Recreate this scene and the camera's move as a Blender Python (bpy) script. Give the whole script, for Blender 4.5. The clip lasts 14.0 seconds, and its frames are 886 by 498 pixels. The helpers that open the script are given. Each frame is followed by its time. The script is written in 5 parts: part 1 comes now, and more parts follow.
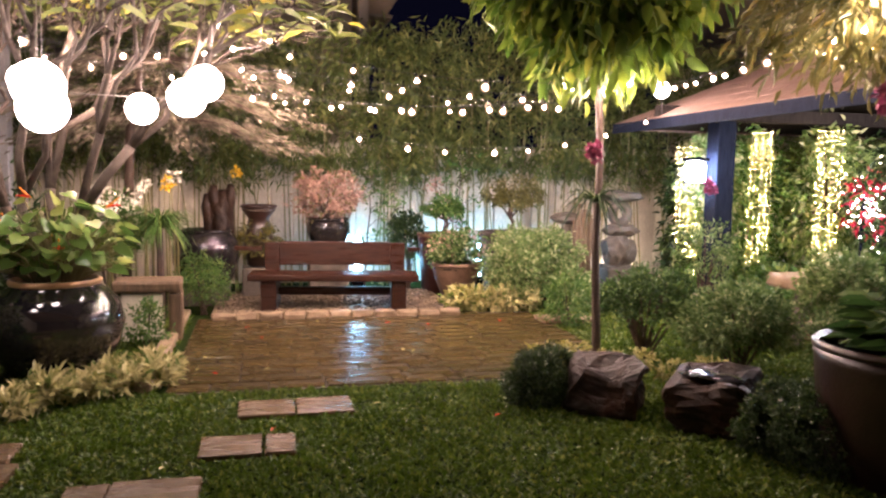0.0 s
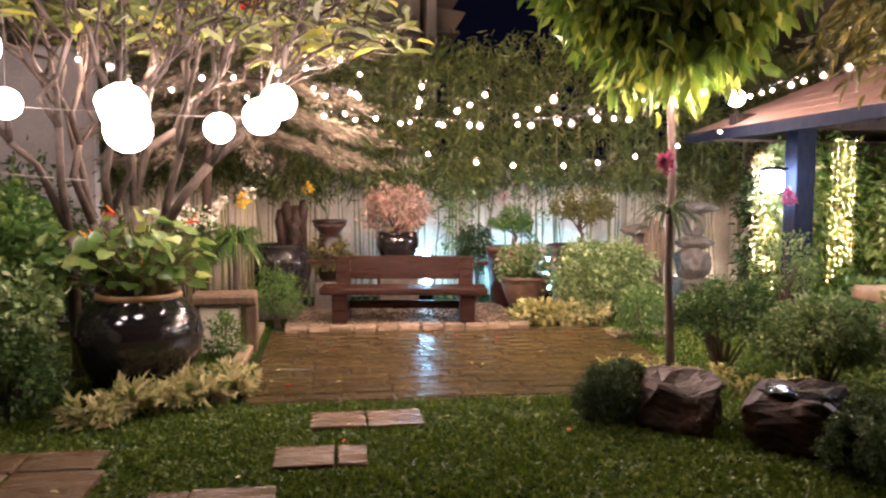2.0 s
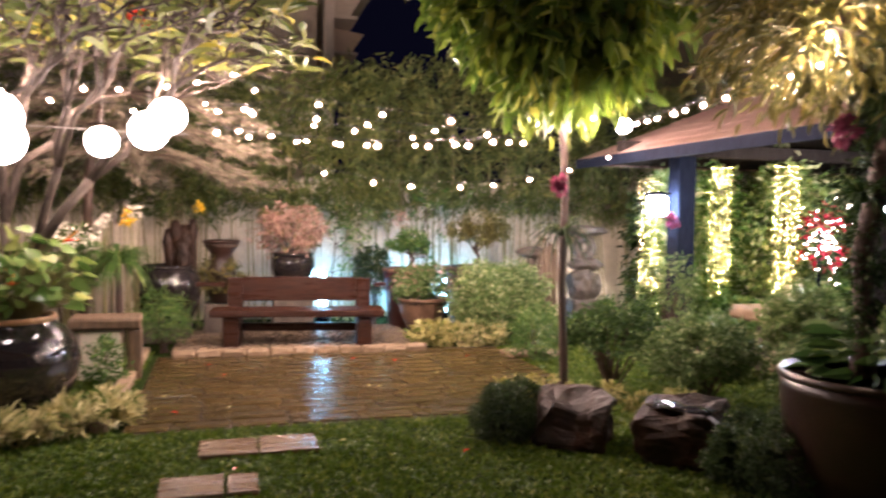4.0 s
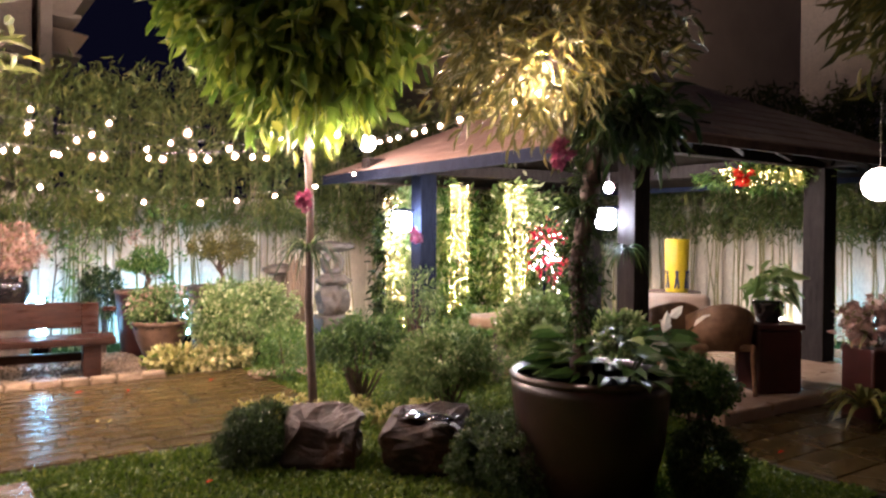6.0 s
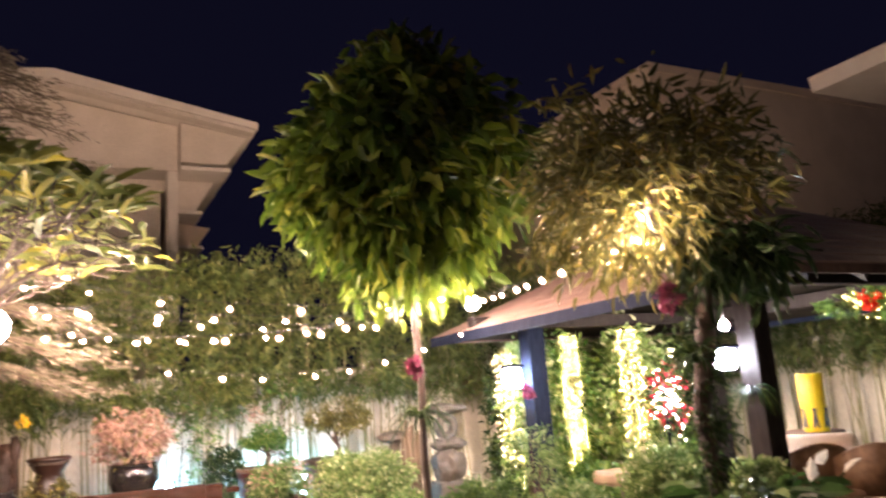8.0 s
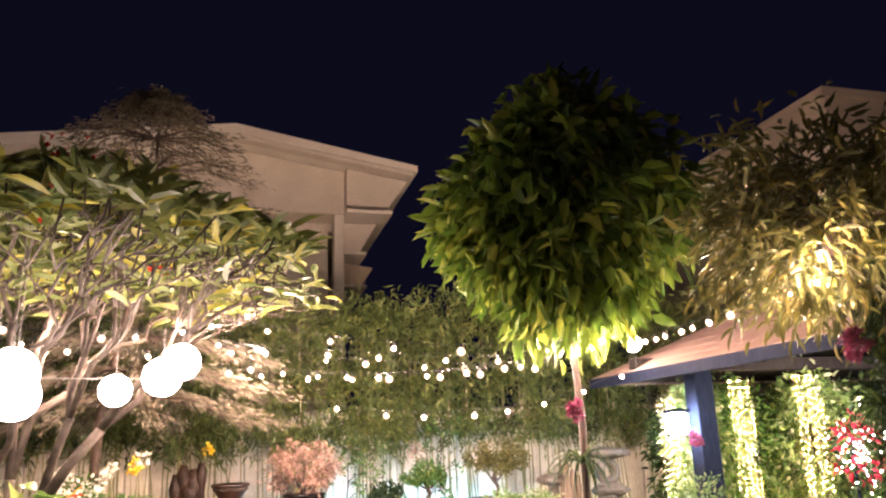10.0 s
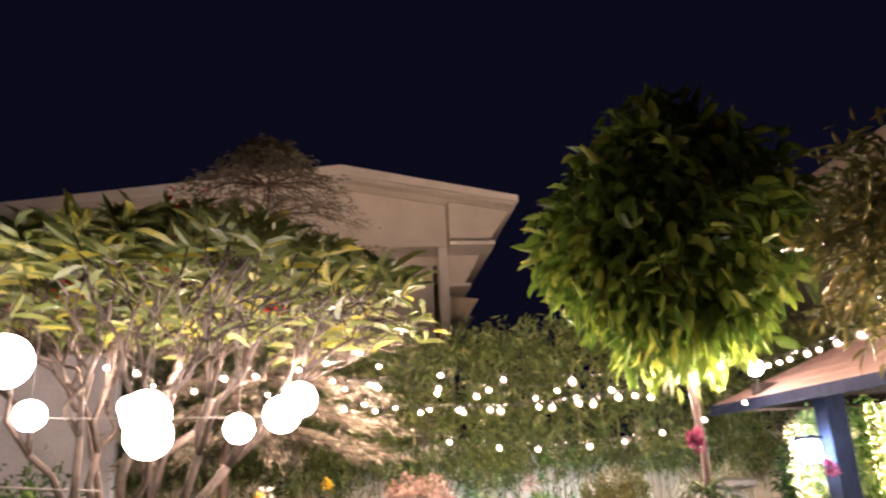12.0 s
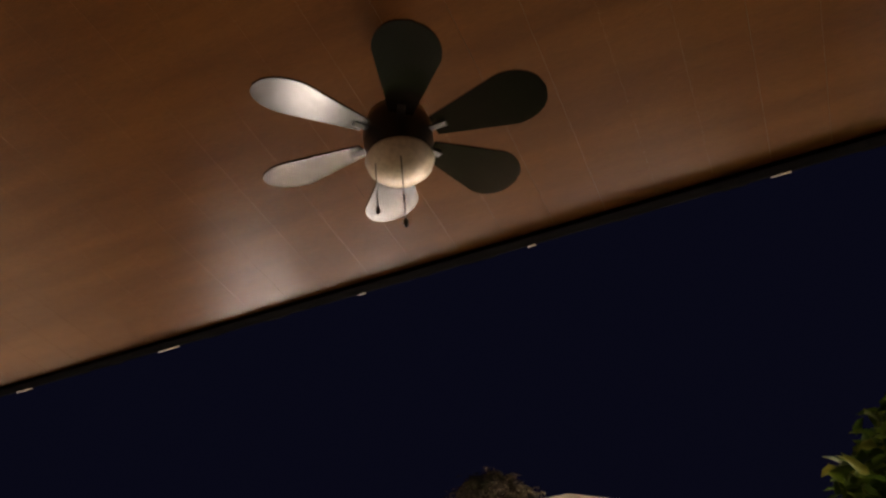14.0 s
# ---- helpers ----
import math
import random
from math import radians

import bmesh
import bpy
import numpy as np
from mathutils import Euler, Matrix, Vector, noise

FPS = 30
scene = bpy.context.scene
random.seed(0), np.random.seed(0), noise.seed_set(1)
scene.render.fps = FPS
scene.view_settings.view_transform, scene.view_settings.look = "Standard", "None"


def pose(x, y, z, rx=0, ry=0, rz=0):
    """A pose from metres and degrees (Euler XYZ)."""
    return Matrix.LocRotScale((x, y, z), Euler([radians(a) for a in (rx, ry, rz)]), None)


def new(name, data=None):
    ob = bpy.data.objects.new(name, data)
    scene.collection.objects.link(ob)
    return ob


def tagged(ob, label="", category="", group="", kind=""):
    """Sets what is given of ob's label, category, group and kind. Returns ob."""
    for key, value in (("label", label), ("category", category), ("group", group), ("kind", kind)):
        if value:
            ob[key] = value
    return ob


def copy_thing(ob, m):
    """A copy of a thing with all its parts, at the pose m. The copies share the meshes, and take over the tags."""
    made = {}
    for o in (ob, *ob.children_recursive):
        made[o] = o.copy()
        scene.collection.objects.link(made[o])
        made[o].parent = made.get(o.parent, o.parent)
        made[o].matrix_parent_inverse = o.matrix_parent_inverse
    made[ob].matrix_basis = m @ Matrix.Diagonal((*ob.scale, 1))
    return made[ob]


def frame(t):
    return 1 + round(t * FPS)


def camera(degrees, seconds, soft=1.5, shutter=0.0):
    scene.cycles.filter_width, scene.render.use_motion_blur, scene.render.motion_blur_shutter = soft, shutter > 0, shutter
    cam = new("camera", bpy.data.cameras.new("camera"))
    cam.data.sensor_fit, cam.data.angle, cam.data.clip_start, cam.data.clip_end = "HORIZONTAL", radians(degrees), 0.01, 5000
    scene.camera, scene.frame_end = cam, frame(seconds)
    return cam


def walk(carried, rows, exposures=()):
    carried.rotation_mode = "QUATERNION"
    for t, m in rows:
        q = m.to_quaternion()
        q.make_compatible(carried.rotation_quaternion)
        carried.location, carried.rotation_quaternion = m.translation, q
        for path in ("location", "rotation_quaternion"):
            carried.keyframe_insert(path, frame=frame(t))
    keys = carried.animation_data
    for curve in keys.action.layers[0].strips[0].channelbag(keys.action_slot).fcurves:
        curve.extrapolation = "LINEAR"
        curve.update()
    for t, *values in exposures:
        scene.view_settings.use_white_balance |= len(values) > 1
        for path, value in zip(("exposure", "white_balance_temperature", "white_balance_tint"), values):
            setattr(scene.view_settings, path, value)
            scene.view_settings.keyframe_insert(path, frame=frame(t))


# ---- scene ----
cam = camera(60.8, 14.0, 2.3, 0.5)
EYE = (0.0, 0.0, 1.54)
# seconds, yaw, pitch, roll, and the hand's drift in metres; yaw counts from the garden's long axis
TURNS = [
    (0, 0.17, -5.34, -1.00, -0.003, -0.018, -0.011),
    (0.5, 1.58, -5.20, -0.81, -0.004, -0.021, -0.012),
    (1, 2.95, -4.98, -0.69, -0.005, -0.019, -0.013),
    (1.5, 4.09, -4.78, -0.52, -0.006, -0.016, -0.012),
    (2, 5.28, -4.33, -0.26, -0.011, -0.021, -0.016),
    (2.2, 5.87, -4.13, -0.20, -0.011, -0.018, -0.018),
    (4.3, -7.31, -2.03, -1.18, -0.005, 0.021, -0.041),
    (4.5, -11.28, -2.17, -1.35, 0.002, 0.026, -0.042),
    (5, -17.93, -2.27, -1.41, 0.021, 0.035, -0.039),
    (5.5, -20.24, -2.13, -1.33, 0.033, 0.039, -0.043),
    (6, -21.31, -1.07, -0.35, 0.040, 0.042, -0.040),
    (6.5, -21.43, 3.17, 3.34, 0.048, 0.037, -0.026),
    (7, -20.08, 6.52, 5.56, 0.042, 0.034, -0.011),
    (7.5, -17.86, 8.62, 5.25, 0.038, 0.032, 0.003),
    (8, -12.97, 10.84, 4.14, 0.021, 0.022, -0.002),
    (8.5, -7.44, 12.65, 3.45, -0.001, -0.003, 0.005),
    (9, -3.81, 13.56, 2.73, -0.008, -0.001, 0.014),
    (11.5, 2.57, 15.70, 2.58, -0.024, -0.035, 0.031),
    (12, 6.94, 16.81, 2.67, -0.025, -0.036, 0.037),
    (12.5, 12.05, 18.99, 2.07, -0.024, -0.043, 0.042),
    (13, 17.48, 26.89, 1.51, -0.029, -0.023, 0.032),
    (13.5, 22.07, 37.48, 0.63, -0.036, -0.007, 0.077),
    (14, 23.68, 41.41, -0.17, -0.046, 0.002, 0.094),
]
walk(cam, [(t, pose(EYE[0] + dx, EYE[1] + dy, EYE[2] + dz, 90 + p, r, y - 13.5)) for t, y, p, r, dx, dy, dz in TURNS], [(0, 0.39, 6500, 25), (2.2, 0.36, 6500, 25), (4.5, 0.36, 6400, 24), (5.5, 0.48, 6400, 24), (6.5, 0.72, 6500, 24), (7.5, 1.04, 6800, 23), (9, 1.06, 6900, 22), (11.5, 0.88, 6500, 21), (12.5, 0.88, 6500, 20), (13.2, 0.65, 6700, 16), (14, 0.60, 6800, 12)])

# ---- night sky and light ----
world = bpy.data.worlds.new("night")
scene.world = world
world.use_nodes = True
world.node_tree.nodes["Background"].inputs[0].default_value = (0.085, 0.09, 0.27, 1)
world.node_tree.nodes["Background"].inputs[1].default_value = 0.0195
GLOBE_GLOW, BULB_GLOW, POST_GLOW, FLOOD_GLOW, FAIRY_GLOW = 25.0, 3400.0, 210.0, 56.0, 380.0
PENDANT_GLOW = 2600.0


# ---- materials ----
def node(nt, kind, **values):
    n = nt.nodes.new(kind)
    for k, v in values.items():
        n.inputs[k.replace("_", " ")].default_value = v
    return n


def base(name):
    m = bpy.data.materials.new(name)
    m.use_nodes = True
    return m, m.node_tree, m.node_tree.nodes["Principled BSDF"]


def rgba(c):
    return (c[0], c[1], c[2], 1)


def mix(nt, fac, a, b):
    n = nt.nodes.new("ShaderNodeMix")
    n.data_type = "RGBA"
    for i, v in ((0, fac), (6, a), (7, b)):
        if hasattr(v, "is_output"):
            nt.links.new(v, n.inputs[i])
        else:
            n.inputs[i].default_value = v
    return n.outputs[2]


def surface(name, a, b, rough=0.6, scale=8.0, bump=0.3, fine=90.0, metal=0.0, piece=0.0, wet=0.0, stretch=(1, 1, 1), coat=0.0):
    """Two tones mixed by coarse and fine noise, with relief; wet: share of glossy patches."""
    m, nt, p = base(name)
    tc = node(nt, "ShaderNodeTexCoord")
    mp = node(nt, "ShaderNodeMapping", Scale=stretch)
    nt.links.new(tc.outputs["Object"], mp.inputs[0])
    n1 = node(nt, "ShaderNodeTexNoise", Scale=scale, Detail=5.0, Roughness=0.6)
    n2 = node(nt, "ShaderNodeTexNoise", Scale=fine, Detail=3.0)
    for n in (n1, n2):
        nt.links.new(mp.outputs[0], n.inputs["Vector"])
    ramp = node(nt, "ShaderNodeMapRange", From_Min=0.32, From_Max=0.68)
    nt.links.new(n1.outputs["Fac"], ramp.inputs[0])
    col = mix(nt, ramp.outputs[0], rgba(a), rgba(b))
    dark = mix(nt, n2.outputs["Fac"], (0.7, 0.7, 0.7, 1), (1.25, 1.25, 1.25, 1))
    mul = nt.nodes.new("ShaderNodeMix")
    mul.data_type, mul.blend_type = "RGBA", "MULTIPLY"
    mul.inputs[0].default_value = 1.0
    nt.links.new(col, mul.inputs[6])
    nt.links.new(dark, mul.inputs[7])
    out = mul.outputs[2]
    if piece:
        oi = node(nt, "ShaderNodeObjectInfo")
        pr = node(nt, "ShaderNodeMapRange", To_Min=1 - piece, To_Max=1 + piece)
        nt.links.new(oi.outputs["Random"], pr.inputs[0])
        sc = nt.nodes.new("ShaderNodeVectorMath")
        sc.operation = "SCALE"
        nt.links.new(out, sc.inputs[0])
        nt.links.new(pr.outputs[0], sc.inputs["Scale"])
        out = sc.outputs[0]
    nt.links.new(out, p.inputs["Base Color"])
    p.inputs["Metallic"].default_value = metal
    if wet:
        n3 = node(nt, "ShaderNodeTexNoise", Scale=scale * 0.45, Detail=4.0)
        nt.links.new(mp.outputs[0], n3.inputs["Vector"])
        wr = node(nt, "ShaderNodeMapRange", From_Min=0.4, From_Max=0.62, To_Min=rough, To_Max=rough * (1 - wet))
        nt.links.new(n3.outputs["Fac"], wr.inputs[0])
        nt.links.new(wr.outputs[0], p.inputs["Roughness"])
    else:
        p.inputs["Roughness"].default_value = rough
    if coat:
        p.inputs["Coat Weight"].default_value = coat
        p.inputs["Coat Roughness"].default_value = 0.06
    if bump:
        bn = node(nt, "ShaderNodeBump", Strength=bump, Distance=0.01)
        ad = nt.nodes.new("ShaderNodeMath")
        ad.operation = "ADD"
        nt.links.new(n1.outputs["Fac"], ad.inputs[0])
        nt.links.new(n2.outputs["Fac"], ad.inputs[1])
        nt.links.new(ad.outputs[0], bn.inputs["Height"])
        nt.links.new(bn.outputs[0], p.inputs["Normal"])
    return m


def foliage(name, a, b, c=None, rough=0.38, through_light=0.3):
    """Leaf tissue: each leaf its own tone between a and b, a few of tone c."""
    m, nt, p = base(name)
    geo = node(nt, "ShaderNodeNewGeometry")
    col = mix(nt, geo.outputs["Random Per Island"], rgba(a), rgba(b))
    if c:
        cut = node(nt, "ShaderNodeMapRange", From_Min=0.84, From_Max=0.9)
        wn = node(nt, "ShaderNodeTexWhiteNoise")
        wn.noise_dimensions = "1D"
        nt.links.new(geo.outputs["Random Per Island"], wn.inputs["W"])
        nt.links.new(wn.outputs["Value"], cut.inputs[0])
        col = mix(nt, cut.outputs[0], col, rgba(c))
    tc = node(nt, "ShaderNodeTexCoord")
    nz = node(nt, "ShaderNodeTexNoise", Scale=40.0, Detail=3.0)
    nt.links.new(tc.outputs["Object"], nz.inputs["Vector"])
    sh = mix(nt, nz.outputs["Fac"], (0.75, 0.75, 0.75, 1), (1.2, 1.2, 1.2, 1))
    mul = nt.nodes.new("ShaderNodeMix")
    mul.data_type, mul.blend_type = "RGBA", "MULTIPLY"
    mul.inputs[0].default_value = 1.0
    nt.links.new(col, mul.inputs[6])
    nt.links.new(sh, mul.inputs[7])
    nt.links.new(mul.outputs[2], p.inputs["Base Color"])
    p.inputs["Roughness"].default_value = rough
    p.inputs["Specular IOR Level"].default_value = 0.3
    tr = node(nt, "ShaderNodeBsdfTranslucent")
    nt.links.new(mul.outputs[2], tr.inputs[0])
    ms = node(nt, "ShaderNodeMixShader")
    ms.inputs[0].default_value = through_light
    nt.links.new(p.outputs[0], ms.inputs[1])
    nt.links.new(tr.outputs[0], ms.inputs[2])
    nt.links.new(ms.outputs[0], nt.nodes["Material Output"].inputs[0])
    return m


def glow(name, colour, strength, sampled=True):
    m, nt, p = base(name)
    p.inputs["Base Color"].default_value = (0.8, 0.8, 0.8, 1)
    p.inputs["Emission Color"].default_value = rgba(colour)
    p.inputs["Emission Strength"].default_value = strength
    if not sampled:
        m.cycles.emission_sampling = "NONE"
    return m


LAWN = surface("lawn_soil", (0.008, 0.018, 0.004), (0.02, 0.034, 0.009), 1.0, 3, 0.6)
LAWN.node_tree.nodes["Principled BSDF"].inputs["Specular IOR Level"].default_value = 0.02
BLADES = foliage("grass", (0.034, 0.077, 0.006), (0.096, 0.158, 0.014), (0.18, 0.22, 0.036), 0.42, 0.2)
PAVER = surface("wet_paver", (0.027, 0.0185, 0.0065), (0.052, 0.036, 0.0125), 0.34, 5, 0.12, 70, piece=0.2, wet=0.6)
JOINT = surface("joint_mortar", (0.016, 0.012, 0.006), (0.04, 0.03, 0.015), 0.5, 3, 0.3)
STEPSTONE = surface("stepping_stone", (0.056, 0.035, 0.017), (0.1, 0.065, 0.033), 0.36, 6, 0.35, 60, piece=0.15, wet=0.6, stretch=(1, 4, 1))
KERB = surface("kerb_stone", (0.15, 0.105, 0.065), (0.26, 0.195, 0.13), 0.55, 8, 0.5)
PEBBLE = surface("white_pebble", (0.11, 0.085, 0.06), (0.22, 0.175, 0.13), 0.6, 9, 0.2, piece=0.2)
BENCHWOOD = surface("bench_wood", (0.016, 0.0055, 0.003), (0.034, 0.012, 0.0062), 0.45, 5, 0.5, 50, stretch=(1, 9, 9), wet=0.4)
BLACKGLAZE = surface("black_glaze", (0.008, 0.008, 0.01), (0.018, 0.015, 0.014), 0.1, 5, 0.05, 40, coat=0.6)
BROWNGLAZE = surface("brown_glaze", (0.011, 0.0048, 0.003), (0.023, 0.0095, 0.006), 0.34, 5, 0.2, 60, coat=0.12)
TERRACOTTA = surface("terracotta", (0.075, 0.042, 0.026), (0.15, 0.09, 0.056), 0.55, 7, 0.3)
RIM = surface("rim_clay", (0.32, 0.17, 0.08), (0.48, 0.29, 0.15), 0.4, 12, 0.3)
ROCK = surface("wet_rock", (0.005, 0.003, 0.002), (0.024, 0.0115, 0.0062), 0.6, 6, 1.0, 24, wet=0.55)
STONE = surface("carved_stone", (0.05, 0.043, 0.035), (0.12, 0.1, 0.08), 0.7, 8, 0.8, 50)
CONCRETE = surface("concrete_fence", (0.46, 0.41, 0.33), (0.66, 0.6, 0.5), 0.7, 3, 0.3, 40, piece=0.1, stretch=(1, 1, 0.35))
DRIFT = surface("driftwood", (0.05, 0.03, 0.016), (0.14, 0.09, 0.048), 0.65, 5, 0.8, 40, stretch=(4, 4, 0.7))
BARK = surface("bark", (0.028, 0.016, 0.011), (0.075, 0.042, 0.026), 0.6, 10, 0.8, 60)
PALEBARK = surface("pale_bark", (0.03, 0.022, 0.017), (0.085, 0.065, 0.051), 0.65, 9, 0.7, 60)
BAMBOO = surface("bamboo_cane", (0.10, 0.10, 0.035), (0.24, 0.21, 0.09), 0.4, 6, 0.2)
POSTWOOD = surface("post_wood", (0.011, 0.009, 0.009), (0.024, 0.02, 0.019), 0.7, 6, 0.3, 50, stretch=(5, 5, 0.8))
POSTPAINT = surface("post_paint", (0.005, 0.008, 0.018), (0.011, 0.016, 0.031), 0.75, 6, 0.25, 50, stretch=(5, 5, 0.8))
# Near-black tone that puts the shade under the pavilion roof into the colour.
SHADELINING = surface("roof_shade_lining", (0.006, 0.005, 0.004), (0.014, 0.011, 0.008), 0.8, 6, 0.2)
BEAMWOOD = surface("beam_wood", (0.045, 0.03, 0.026), (0.1, 0.065, 0.05), 0.45, 5, 0.3, 50)
SHINGLE = surface("roof_shingle", (0.19, 0.12, 0.1), (0.27, 0.18, 0.15), 0.5, 3, 0.2, 40, wet=0.3, piece=0.15)
HOUSE = surface("house_paint", (0.55, 0.49, 0.4), (0.68, 0.61, 0.51), 0.7, 1.2, 0.1, 30)
GREYWALL = surface("grey_wall_paint", (0.2, 0.2, 0.21), (0.3, 0.3, 0.31), 0.8, 1.5, 0.15, 30)
HOUSETRIM = surface("house_trim", (0.66, 0.6, 0.5), (0.76, 0.7, 0.6), 0.6, 2, 0.1)
TOWER = surface("block_render", (0.62, 0.51, 0.38), (0.75, 0.63, 0.48), 0.8, 0.8, 0.2, 30)
CEILING = surface("porch_ceiling", (0.12, 0.042, 0.008), (0.19, 0.075, 0.016), 0.3, 1.2, 0.15, 40, stretch=(1, 6, 1))
GUTTER = surface("gutter", (0.0015, 0.0015, 0.002), (0.004, 0.004, 0.004), 0.8, 10, 0.2)
GUTTER.node_tree.nodes["Principled BSDF"].inputs["Specular IOR Level"].default_value = 0.01
for _m in (POSTPAINT, POSTWOOD, BEAMWOOD, SHADELINING):
    _m.node_tree.nodes["Principled BSDF"].inputs["Specular IOR Level"].default_value = 0.06
for _m in (ROCK, STEPSTONE, PEBBLE, KERB, PAVER, JOINT, BENCHWOOD, PALEBARK):
    _m.node_tree.nodes["Principled BSDF"].inputs["Specular IOR Level"].default_value = 0.16
FANBLACK = surface("fan_black", (0.012, 0.011, 0.01), (0.022, 0.02, 0.018), 0.3, 9, 0.05)
BLADEPAINT = surface("fan_blade", (0.005, 0.0045, 0.004), (0.01, 0.009, 0.008), 0.16, 6, 0.03, stretch=(2, 8, 1))
OPAL = surface("opal_glass", (0.72, 0.66, 0.52), (0.78, 0.72, 0.58), 0.25, 6, 0.0)
WIRE = surface("black_cable", (0.01, 0.01, 0.01), (0.02, 0.02, 0.02), 0.5, 20, 0.0)
PALEWIRE = surface("pale_cable", (0.2, 0.18, 0.16), (0.28, 0.25, 0.22), 0.6, 20, 0.0)
RATTAN = surface("rattan", (0.13, 0.065, 0.03), (0.25, 0.14, 0.07), 0.5, 14, 0.8, 130)
CLOTH = surface("cushion_cloth", (0.4, 0.33, 0.28), (0.52, 0.45, 0.38), 0.85, 5, 0.3, 120)
YELLOW = surface("yellow_tin", (0.62, 0.44, 0.012), (0.72, 0.53, 0.02), 0.4, 6, 0.1)
DARKPRINT = surface("dark_print", (0.03, 0.03, 0.06), (0.05, 0.05, 0.09), 0.5, 6, 0.0)
MAROON = surface("maroon_glaze", (0.022, 0.006, 0.005), (0.042, 0.012, 0.01), 0.28, 5, 0.1)
DECK = surface("deck_tile", (0.22, 0.14, 0.09), (0.33, 0.23, 0.16), 0.4, 5, 0.2, wet=0.5)
SOIL = surface("potting_soil", (0.025, 0.016, 0.01), (0.06, 0.04, 0.025), 0.9, 20, 0.8)
PLASTIC = surface("planter_plastic", (0.01, 0.02, 0.012), (0.02, 0.03, 0.02), 0.4, 8, 0.0)
L_FICUS = foliage("ficus_leaf", (0.034, 0.08, 0.012), (0.13, 0.185, 0.024), (0.25, 0.28, 0.05), 0.28, 0.28)
L_NARROW = foliage("narrow_leaf", (0.05, 0.058, 0.016), (0.145, 0.135, 0.038), (0.23, 0.19, 0.05), 0.36, 0.24)
L_PLUM = foliage("plumeria_leaf", (0.075, 0.11, 0.024), (0.2, 0.22, 0.066), (0.36, 0.33, 0.055), 0.36, 0.35)
L_BAMBOO = foliage("bamboo_leaf", (0.04, 0.07, 0.017), (0.11, 0.14, 0.037), (0.18, 0.19, 0.06), 0.5)
L_DARK = foliage("dark_leaf", (0.010, 0.026, 0.008), (0.034, 0.066, 0.018), (0.07, 0.10, 0.025), 0.4)
L_MID = foliage("shrub_leaf", (0.035, 0.09, 0.02), (0.1, 0.2, 0.045), (0.2, 0.27, 0.07), 0.36)
L_CLIP = foliage("clipped_leaf", (0.018, 0.05, 0.012), (0.062, 0.125, 0.03), (0.13, 0.19, 0.05), 0.52)
L_PALE = foliage("variegated_leaf", (0.075, 0.145, 0.035), (0.22, 0.3, 0.11), (0.46, 0.48, 0.27), 0.4)
L_CREAM = foliage("cream_leaf", (0.2, 0.21, 0.06), (0.7, 0.63, 0.34), (0.12, 0.18, 0.04), 0.4)
L_YELLOW = foliage("yellow_leaf", (0.3, 0.29, 0.08), (0.52, 0.48, 0.22), (0.13, 0.2, 0.04), 0.4)
L_SILVER = foliage("silver_leaf", (0.045, 0.10, 0.026), (0.15, 0.225, 0.075), (0.3, 0.35, 0.16), 0.45)
L_PINK = foliage("pink_leaf", (0.3, 0.17, 0.13), (0.52, 0.35, 0.28), (0.2, 0.18, 0.07), 0.45)
L_CONIFER = foliage("conifer_spray", (0.12, 0.10, 0.07), (0.24, 0.205, 0.15), (0.11, 0.11, 0.065), 0.65)
L_ARUM = foliage("arum_leaf", (0.05, 0.11, 0.022), (0.14, 0.21, 0.05), (0.24, 0.28, 0.08), 0.17)
F_RED = foliage("red_petal", (0.5, 0.02, 0.015), (0.75, 0.07, 0.04), None, 0.25)
F_CRIMSON = foliage("crimson_petal", (0.22, 0.01, 0.025), (0.4, 0.03, 0.06), None, 0.45)
F_PINK = foliage("pink_petal", (0.15, 0.022, 0.06), (0.27, 0.06, 0.11), None, 0.5)
F_WHITE = foliage("white_petal", (0.7, 0.66, 0.55), (0.85, 0.82, 0.72), None, 0.4)
F_ORANGE = foliage("orange_petal", (0.75, 0.2, 0.02), (0.85, 0.4, 0.05), None, 0.35)
F_YELLOW = foliage("yellow_petal", (0.75, 0.45, 0.02), (0.85, 0.6, 0.06), None, 0.4)
GLOBE = glow("paper_globe", (1.0, 0.86, 0.76), GLOBE_GLOW)
BULB = glow("warm_bulb", (1.0, 0.74, 0.58), BULB_GLOW)
BULBGLASS, _nt, _p = base("bulb_glass")
_clear = node(_nt, "ShaderNodeBsdfTransparent")
_frost = node(_nt, "ShaderNodeEmission", Color=(1.0, 0.62, 0.36, 1), Strength=1.6)
_both = node(_nt, "ShaderNodeMixShader", Fac=0.5)
_nt.links.new(_clear.outputs[0], _both.inputs[1])
_nt.links.new(_frost.outputs[0], _both.inputs[2])
_nt.links.new(_both.outputs[0], _nt.nodes["Material Output"].inputs[0])
BULBGLASS.cycles.emission_sampling = "NONE"
POSTLIGHT = glow("cool_lamp_glass", (0.72, 0.86, 1.0), POST_GLOW)
FLOOD = glow("cool_led", (0.24, 0.68, 1.0), FLOOD_GLOW)
PENDANT = glow("pendant_bulb", (1.0, 0.93, 0.82), PENDANT_GLOW)
WARMFLOOD = glow("warm_led", (1.0, 0.85, 0.66), 90.0)
FAIRY = glow("fairy_light", (1.0, 0.7, 0.23), FAIRY_GLOW)
PINKLIGHT = glow("poinsettia_light", (1.0, 0.8, 0.72), 120.0)
GARLANDLIGHT = glow("garland_light", (1.0, 0.66, 0.22), 50.0)
SOFTGLOBE = glow("dimmed_globe", (1.0, 0.86, 0.74), 20.0)


